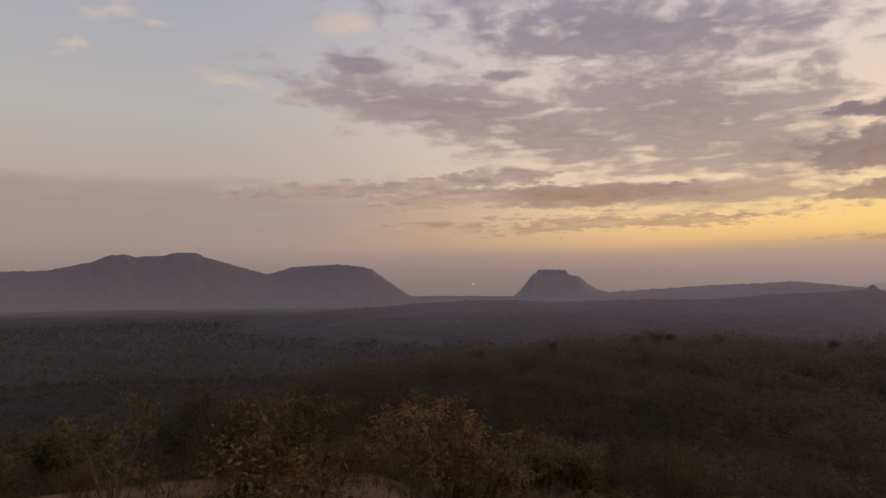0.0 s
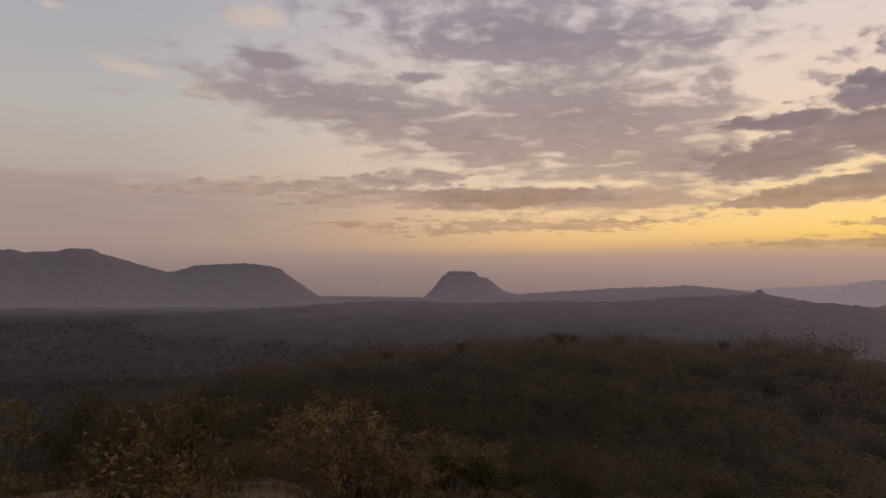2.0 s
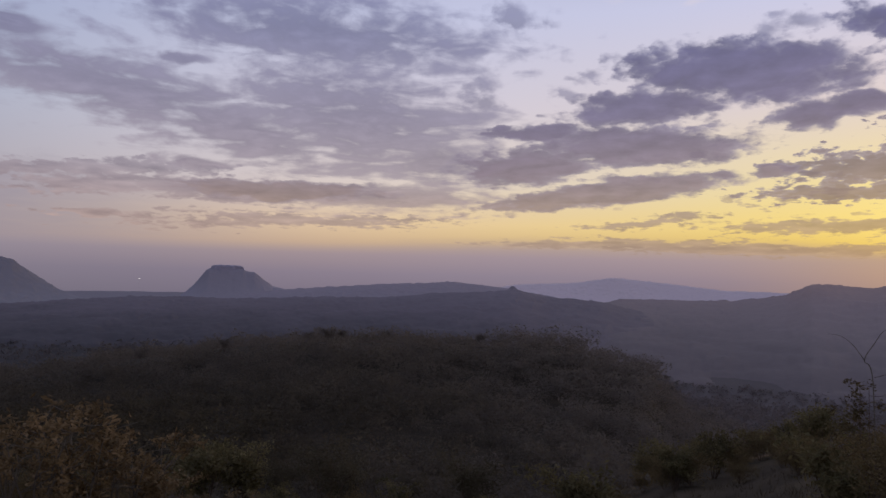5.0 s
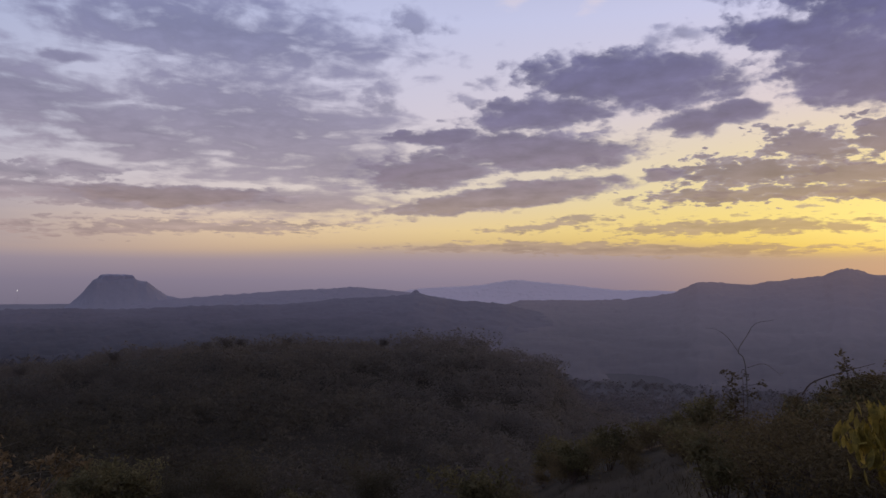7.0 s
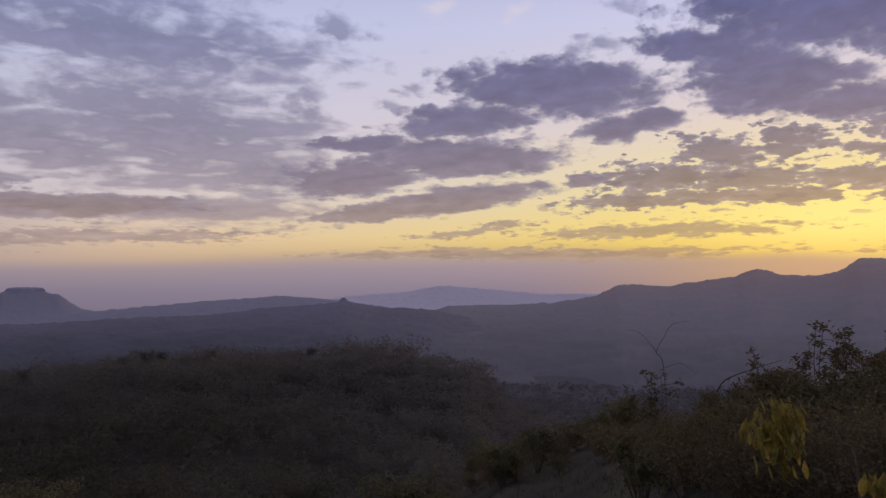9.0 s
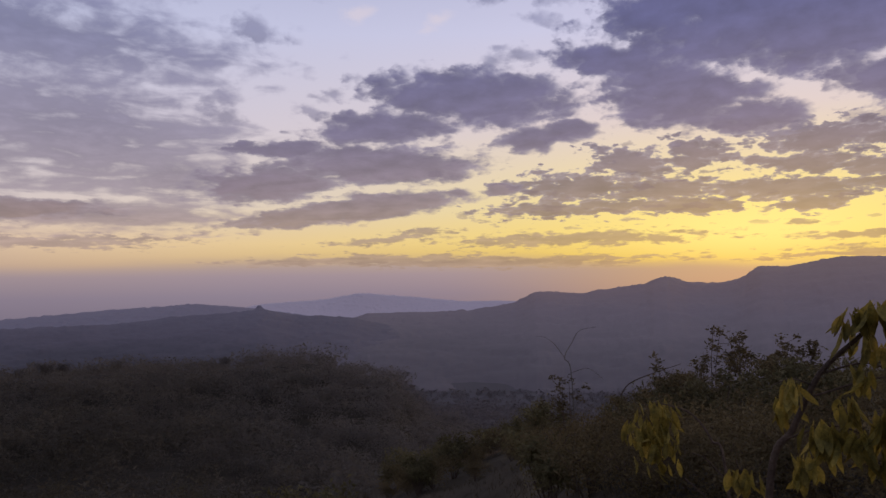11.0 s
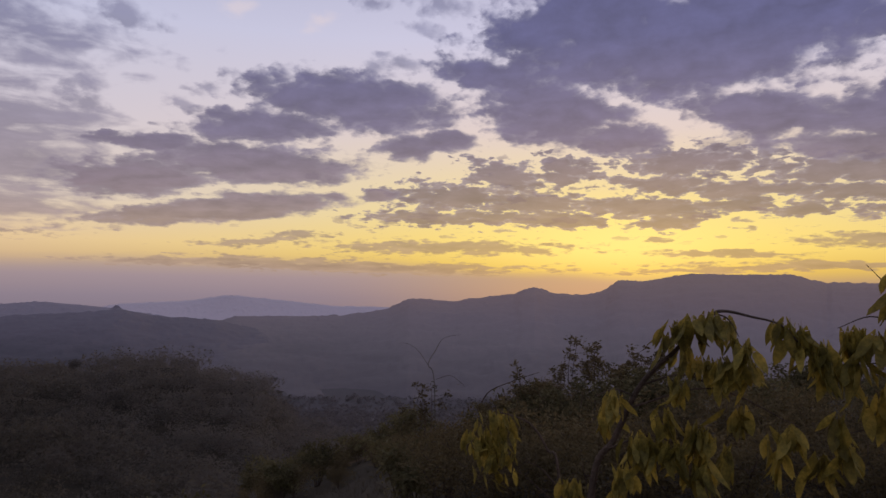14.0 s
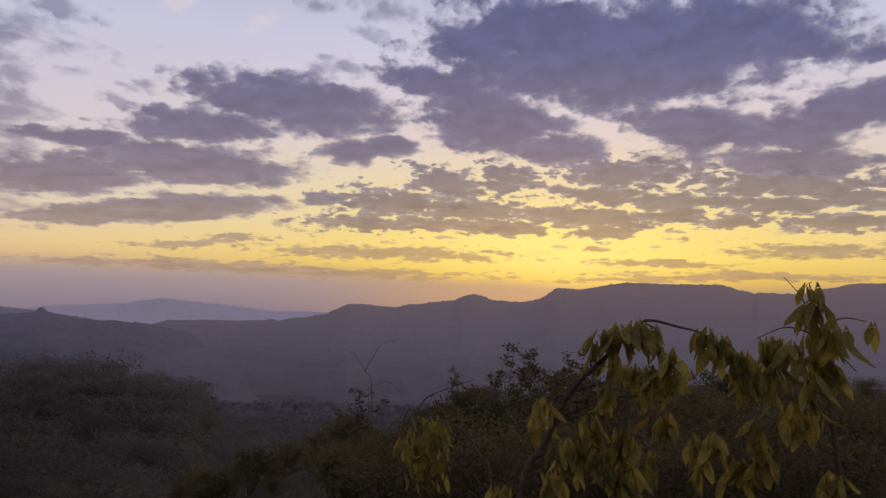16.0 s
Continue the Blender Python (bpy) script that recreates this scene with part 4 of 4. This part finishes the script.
def drooping_bush():
    rg = np.random.default_rng(21)
    bush = thing("drooping_bush", "bush with arching stems and drooping yellow-green leaves", "bush")
    foot = spot(64.2, -18.5, 2.0)
    foot[2] = float(ground_z(foot[0], foot[1])) - 0.05
    foot2 = spot(88.6, -18.0, 2.0)
    foot2[2] = float(ground_z(foot2[0], foot2[1])) - 0.05
    arch = limb("stem", [foot, foot * 0.6 + spot(65.4, -15.5, 1.95) * 0.4, foot * 0.22 + spot(65.4, -15.5, 1.95) * 0.78, spot(66.1, -13.2, 1.94), spot(67.6, -10.5, 1.92), spot(69.6, -6.4, 1.9), spot(72.2, -3.7, 1.88), spot(74.6, -1.2, 1.86), spot(75.6, -0.75, 1.85), spot(77.5, -1.15, 1.84), spot(79.4, -1.7, 1.83), spot(80.8, -3.3, 1.82)], 0.0125, 0.0016, bush, taper=1.3)
    side = limb("stem", [foot2, foot2 * 0.65 + spot(88.1, -12.2, 1.95) * 0.35, foot2 * 0.3 + spot(88.1, -12.2, 1.95) * 0.7, spot(88.1, -12.2, 1.95), spot(87.5, -6, 1.92), spot(87.2, -3.2, 1.9), spot(86.7, -0.9, 1.88), spot(86.0, 1.0, 1.87), spot(85.4, 1.9, 1.86), spot(84.8, 2.6, 1.86)], 0.013, 0.0007, bush, taper=1.8)
    twigs = [
        (spot(75.2, -1.0, 1.86), spot(76.6, -2.6, 1.9), 0.003), (spot(80.0, -2.4, 1.83), spot(83.0, -4.6, 1.88), 0.003), (spot(87.2, -2.6, 1.9), spot(89.2, -3.8, 1.88), 0.0032), (spot(86.8, -1.2, 1.88), spot(89.9, -0.4, 1.9), 0.003),
        (spot(86.9, -1.5, 1.88), spot(83.0, -1.8, 1.9), 0.003), (spot(69.6, -6.4, 1.9), spot(76.0, -7.0, 1.98), 0.004), (spot(68.6, -8.2, 1.9), spot(80.5, -8.8, 2.0), 0.004), (spot(87.8, -9.5, 1.94), spot(82.0, -9.6, 1.9), 0.003),
        (spot(67.2, -11.2, 1.92), spot(73.5, -11.2, 1.85), 0.004), (spot(85.9, 1.4, 1.87), spot(86.6, 2.3, 1.86), 0.0015), (spot(87.4, -5.0, 1.92), spot(83.5, -4.6, 1.94), 0.0032), (spot(69.0, -7.2, 1.9), spot(66.2, -7.4, 1.88), 0.003), (spot(88.0, -11.0, 1.94), spot(91.0, -9.5, 1.9), 0.003),
    ]
    boughs = [(arch, [spot(69.6, -6.4, 1.9), spot(72.2, -3.7, 1.88), spot(74.6, -1.2, 1.86), spot(77.5, -1.15, 1.84), spot(80.8, -3.3, 1.82)]), (side, [spot(87.2, -3.2, 1.9), spot(86.7, -0.9, 1.88), spot(86.0, 1.0, 1.87)])]
    for a, b, r in twigs:
        m = (a + b) / 2 + np.array([0, 0, 0.035 * np.linalg.norm(b - a) / 0.2])
        boughs.append((limb("twig", [a, m, b], r * 0.75, r * 0.3, bush, sides=6, steps=5), (a, m, b)))
    # tufts: azimuth, elevation, distance, spread, leaves
    arch_tufts = [
        (71.8, -2.2, 1.86, 0.016, 6), (73.2, -1.7, 1.83, 0.017, 8), (74.6, -1.4, 1.83, 0.017, 8), (72.7, -3.6, 1.91, 0.014, 5), (76.1, -1.8, 1.97, 0.013, 4), (76.8, -3.3, 1.83, 0.018, 8),
        (77.2, -4.7, 1.91, 0.016, 6), (75.4, -4.8, 1.83, 0.018, 9), (74.0, -4.8, 1.91, 0.015, 6), (78.8, -1.8, 1.91, 0.006, 1), (79.8, -1.8, 1.83, 0.015, 6), (80.8, -2.5, 1.83, 0.014, 5),
        (81.7, -3.4, 1.83, 0.018, 8), (82.3, -4.4, 1.83, 0.017, 7),
    ]
    side_tufts = [
        (83.6, -2.4, 1.91, 0.016, 6), (84.6, -2.4, 1.91, 0.016, 6), (85.7, -2.5, 1.83, 0.016, 7), (86.6, 0.4, 1.83, 0.017, 7), (87.1, -1.5, 1.91, 0.019, 9), (87.9, -1.1, 1.83, 0.019, 10),
        (87.5, -3.6, 1.91, 0.016, 6), (83.9, -4.2, 1.83, 0.015, 6), (85.6, -6.6, 1.91, 0.021, 11), (86.3, -4.8, 1.83, 0.015, 6), (67.8, -7.5, 1.83, 0.014, 5), (67.1, -8.9, 1.94, 0.016, 6),
        (69.4, -10.6, 1.83, 0.022, 13), (68.5, -12.9, 1.91, 0.018, 8),
    ]
    low_tufts = [
        (71.3, -8.7, 1.83, 0.013, 5), (71.5, -10.9, 1.83, 0.018, 8), (73.5, -9.6, 1.83, 0.022, 13), (73.7, -11.8, 1.83, 0.02, 10), (76.7, -8.1, 1.89, 0.015, 6), (78.6, -9.3, 1.86, 0.009, 2),
        (79.9, -9.2, 1.83, 0.014, 5), (82.9, -8.3, 1.83, 0.012, 4), (82.0, -10.9, 1.93, 0.016, 6), (83.3, -10.3, 1.83, 0.014, 5), (87.6, -11.3, 1.91, 0.017, 7), (75.7, -11.0, 1.91, 0.015, 5),
        (72.3, -6.4, 1.83, 0.013, 4), (79.0, -11.1, 1.83, 0.012, 4),
    ]
    for az, el, d, s, k in arch_tufts + side_tufts + low_tufts:
        at = spot(az, el + 0.7, d)
        bough = min(boughs, key=lambda q: min(np.linalg.norm(p - at) for p in q[1]))[0]
        hang_leaves(bough, at, s * np.array([0.8, 0.8, 1.1]), k, rg)
    hang_leaves(side, spot(86.5, 2.3, 1.86), 0.006, 2, rg, tilt=8)
    hang_leaves(bush, spot(90.2, -0.4, 1.9), 0.004, 1, rg, tilt=8)
    return bush


def hanging_branch():
    """The lower bush with one hooked stem and a long hanging tuft."""
    rg = np.random.default_rng(22)
    bush = thing("hooked_bush", "low bush with a hooked stem and one long hanging tuft", "bush")
    foot = spot(64.6, -19.0, 2.75)
    foot[2] = float(ground_z(foot[0], foot[1])) - 0.05
    hook = limb("stem", [foot, spot(63.7, -14.6, 2.72), spot(62.7, -11.4, 2.7), spot(61.4, -9.6, 2.7), spot(60.0, -9.0, 2.7), spot(59.0, -8.8, 2.7)], 0.0062, 0.002, bush, BARK)
    limb("twig", [spot(63.4, -14.0, 2.7), spot(62.2, -12.8, 2.65), spot(61.2, -12.4, 2.6)], 0.003, 0.0012, bush, BARK)
    for el, k in ((-8.6, 12), (-9.6, 14), (-10.8, 12), (-11.8, 8)):
        hang_leaves(hook, spot(58.9, el, 2.7), np.array([0.025, 0.03, 0.035]), k, rg)
    hang_leaves(hook, spot(57.6, -10.2, 2.75), np.array([0.03, 0.03, 0.05]), 12, rg)
    hang_leaves(bush, spot(64.6, -13.4, 2.4), np.array([0.025, 0.03, 0.02]), 10, rg)
    return bush


def dead_sapling():
    tree = thing("dead_sapling", "leafless dead sapling with thin forked twigs", "tree")
    foot = spot(54.4, -10, 11.2)
    foot[2] = float(ground_z(foot[0], foot[1])) - 0.05
    # pale bark on trunk and first branch imitates haze in front of them
    limb("trunk", [foot, spot(54.2, -6.6, 11.2), spot(53.7, -5.2, 11.2), spot(54.3, -4.0, 11.2), spot(54.9, -3.1, 11.2), spot(56.2, -2.8, 11.2)], 0.009, 0.002, tree, PALE_BARK)
    limb("branch", [spot(53.7, -5.2, 11.2), spot(53.0, -4.2, 11.1), spot(52.2, -3.6, 11.0), spot(51.4, -3.5, 11.0)], 0.004, 0.0015, tree, PALE_BARK)
    limb("branch", [spot(54.3, -6.3, 11.2), spot(55.5, -6.0, 11.3), spot(56.6, -6.8, 11.3)], 0.004, 0.0015, tree)
    limb("branch", [spot(57.9, -8.0, 11.4), spot(58.6, -7.1, 11.4), spot(60.4, -6.3, 11.4), spot(62.4, -5.6, 11.4)], 0.012, 0.004, tree)
    return tree


def tall_sprig(az, top, r, width, seed, leaves=420):
    """A thin upright shoot with clustered small leaves, rising over the bushes."""
    rg = np.random.default_rng(seed)
    ob = thing("tall_shrub", "thin upright shrub with clustered small dark leaves", "shrub", "shoots over the bushes")
    head = spot(az, top, r)
    foot = head.copy()
    foot[2] = float(ground_z(foot[0], foot[1])) - 0.05
    heads = []
    for k in range(4):
        tip = head + np.array([rg.normal() * width * 0.5, rg.normal() * width * 0.5, -abs(rg.normal()) * width * 0.9 * (k > 0)])
        bow = foot * 0.5 + tip * 0.5 + rg.normal(size=3) * 0.08
        stem = limb("stem", [foot, bow, tip], 0.011, 0.003, ob, sides=6)
        heads.append(tip)
        for t in (0.72, 0.8, 0.86, 0.93):
            a = foot * (1 - t) ** 2 + bow * 2 * t * (1 - t) + tip * t * t
            b = a + np.array([rg.normal() * width * 0.32, rg.normal() * width * 0.32, abs(rg.normal()) * 0.09])
            limb("twig", [a, (a + b) / 2 - np.array([0, 0, 0.02]), b], 0.004, 0.002, stem, sides=4, steps=3)
            heads.append(b)
    heads = np.array(heads)
    c = heads[rg.integers(0, len(heads), leaves)] + rg.normal(size=(leaves, 3)) * np.array([0.05, 0.05, 0.032])
    v, f = leaf_quads(c, 0.036, rg, 0.5)
    link("crown", v, f, BROWN_LEAF, smooth=False, parent=ob)
    return ob


def rosette_bush():
    """The bush nearest the western end: upright stems that end in rosettes of stiff leaves."""
    rg = np.random.default_rng(31)
    bush = thing("rosette_bush", "amber-green bush with stiff leaves in rosettes", "bush")
    up = [leaf_mesh("leaf", 0.045 + 0.01 * i, 0.017 + 0.003 * i, c, AMBER_LEAF, 40 + i) for i, c in enumerate((0.2, -0.2, 0.4))]
    foot = spot(-14, -24, 3.7, FIRST)
    foot[2] = float(ground_z(foot[0], foot[1])) - 0.05
    heads = [(-15.3, -10.2, 3.55), (-12.4, -10.4, 3.7), (-11.2, -11.4, 3.75), (-13.6, -11.8, 3.6), (-16.2, -12.4, 3.6), (-10.2, -13.0, 3.8), (-14.6, -13.6, 3.5), (-12.4, -13.4, 3.6), (-8.9, -14.4, 3.8), (-17.0, -14.6, 3.6), (-11.4, -15.0, 3.6), (-13.6, -15.6, 3.5), (-15.6, -16.2, 3.5), (-9.4, -16.4, 3.7), (-12.2, -17.2, 3.5)]
    for az, el, d in heads:
        tip = spot(az, el, d, FIRST)
        mid = foot * 0.45 + tip * 0.55 + rg.normal(size=3) * 0.05
        stem = limb("stem", [foot + rg.normal(size=3) * 0.03, mid, tip], 0.008, 0.003, bush, sides=6, steps=5)
        for ring, (k, fan) in enumerate(((6, 40), (7, 75), (6, 100))):
            for i in range(k):
                ob = new("leaf", up[int(rg.integers(0, 3))])
                s = rg.uniform(0.8, 1.2)
                turn = radians(360 * i / k + rg.uniform(-20, 20))
                m = Matrix.Translation(Vector(tip - np.array([0, 0, 0.03 * ring]) + rg.normal(size=3) * 0.012)) @ Matrix.Rotation(turn, 4, "Z") @ Matrix.Rotation(radians(180 - fan + rg.normal() * 12), 4, "X")
                ob.matrix_basis = m @ Matrix.Diagonal((s, s, s, 1))
                ob.parent = stem
    # small leaves inside the bush
    tips = np.array([spot(az, el - 0.8, d, FIRST) for az, el, d in heads])
    c = tips[rg.integers(0, len(tips), 1500)] + rg.normal(size=(1500, 3)) * np.array([0.07, 0.07, 0.08]) - np.array([0, 0, 0.06])
    v, f = leaf_quads(c, 0.02, rg, 0.8)
    tagged(link("foliage", v, f, AMBER_LEAF, smooth=False, parent=bush), kind="stuff")
    return bush


drooping_bush()
hanging_branch()
dead_sapling()
for az, top, r, width, seed in ((65.4, -3.0, 13.4, 0.45, 1), (66.4, -3.6, 13.4, 0.35, 2), (63.6, -5.2, 13.0, 0.4, 3), (69.4, -3.5, 13.6, 0.3, 4), (71.0, -3.9, 13.8, 0.3, 5), (61.8, -5.6, 12.6, 0.4, 6), (54.3, -6.9, 11.4, 0.5, 7), (68.0, -5.2, 13.4, 0.4, 8)):
    tall_sprig(az, top, r, width, seed)
rosette_bush()


# ---- dry grass ----
def dry_grass():
    n = 6000
    r = np.sqrt(rng.uniform(3.0 ** 2, 34 ** 2, n))
    a = np.radians(rng.uniform(-45, 105, n))
    x, y = r * np.sin(a), r * np.cos(a)
    z = ground_z(x, y)
    blades = 4
    base = np.repeat(np.stack([x, y, z - 0.02], 1), blades, 0) + rng.normal(size=(n * blades, 3)) * np.array([0.08, 0.08, 0])
    turn = rng.uniform(0, 2 * math.pi, n * blades)
    side = np.stack([np.cos(turn), np.sin(turn), 0 * turn], 1) * 0.009
    tip = base + np.stack([rng.normal(size=n * blades) * 0.12, rng.normal(size=n * blades) * 0.12, rng.uniform(0.1, 0.35, n * blades)], 1)
    v = np.stack([base - side, base + side, tip], 1).reshape(-1, 3)
    f = np.arange(n * blades * 3).reshape(-1, 3)
    tagged(link("dry_grass", v, f, STRAW, smooth=False), "thin dry straw grass between the bushes", "grass", kind="stuff")


dry_grass()


# ---- a far light on the plain ----
def far_light():
    x, y = polar(2.4, 4650)
    base = thing("signal_mast", "tiny far white lamp on an added mast", "mast")
    base.location = (x, y, float(ground_z(x, y)))
    # the mast is added, its height set to fit the lamp to the camera's view
    top = EYE - 4650 * math.tan(radians(0.77)) - base.location[2]
    v, f = tube([(0, 0, -2), (0, 0, top * 0.5), (0, 0, top)], (0.15, 0.12, 0.1), 6)
    link("pole", v, f, BARK, parent=base)
    lamp = bpy.data.materials.new("lamp_glow")
    lamp.use_nodes = True
    n = Net(lamp.node_tree)
    e = n.node("Emission")
    e.inputs[0].default_value, e.inputs[1].default_value = (1.0, 0.93, 0.85, 1), 1.2
    n.put(n.node("OutputMaterial").inputs[0], e.outputs[0])
    bm = bmesh.new()
    bmesh.ops.create_icosphere(bm, subdivisions=2, radius=2.6)
    bmesh.ops.translate(bm, verts=bm.verts, vec=(0, 0, top))
    me = bpy.data.meshes.new("lamp")
    bm.to_mesh(me)
    bm.free()
    me.materials.append(lamp)
    new("lamp", me).parent = base


far_light()
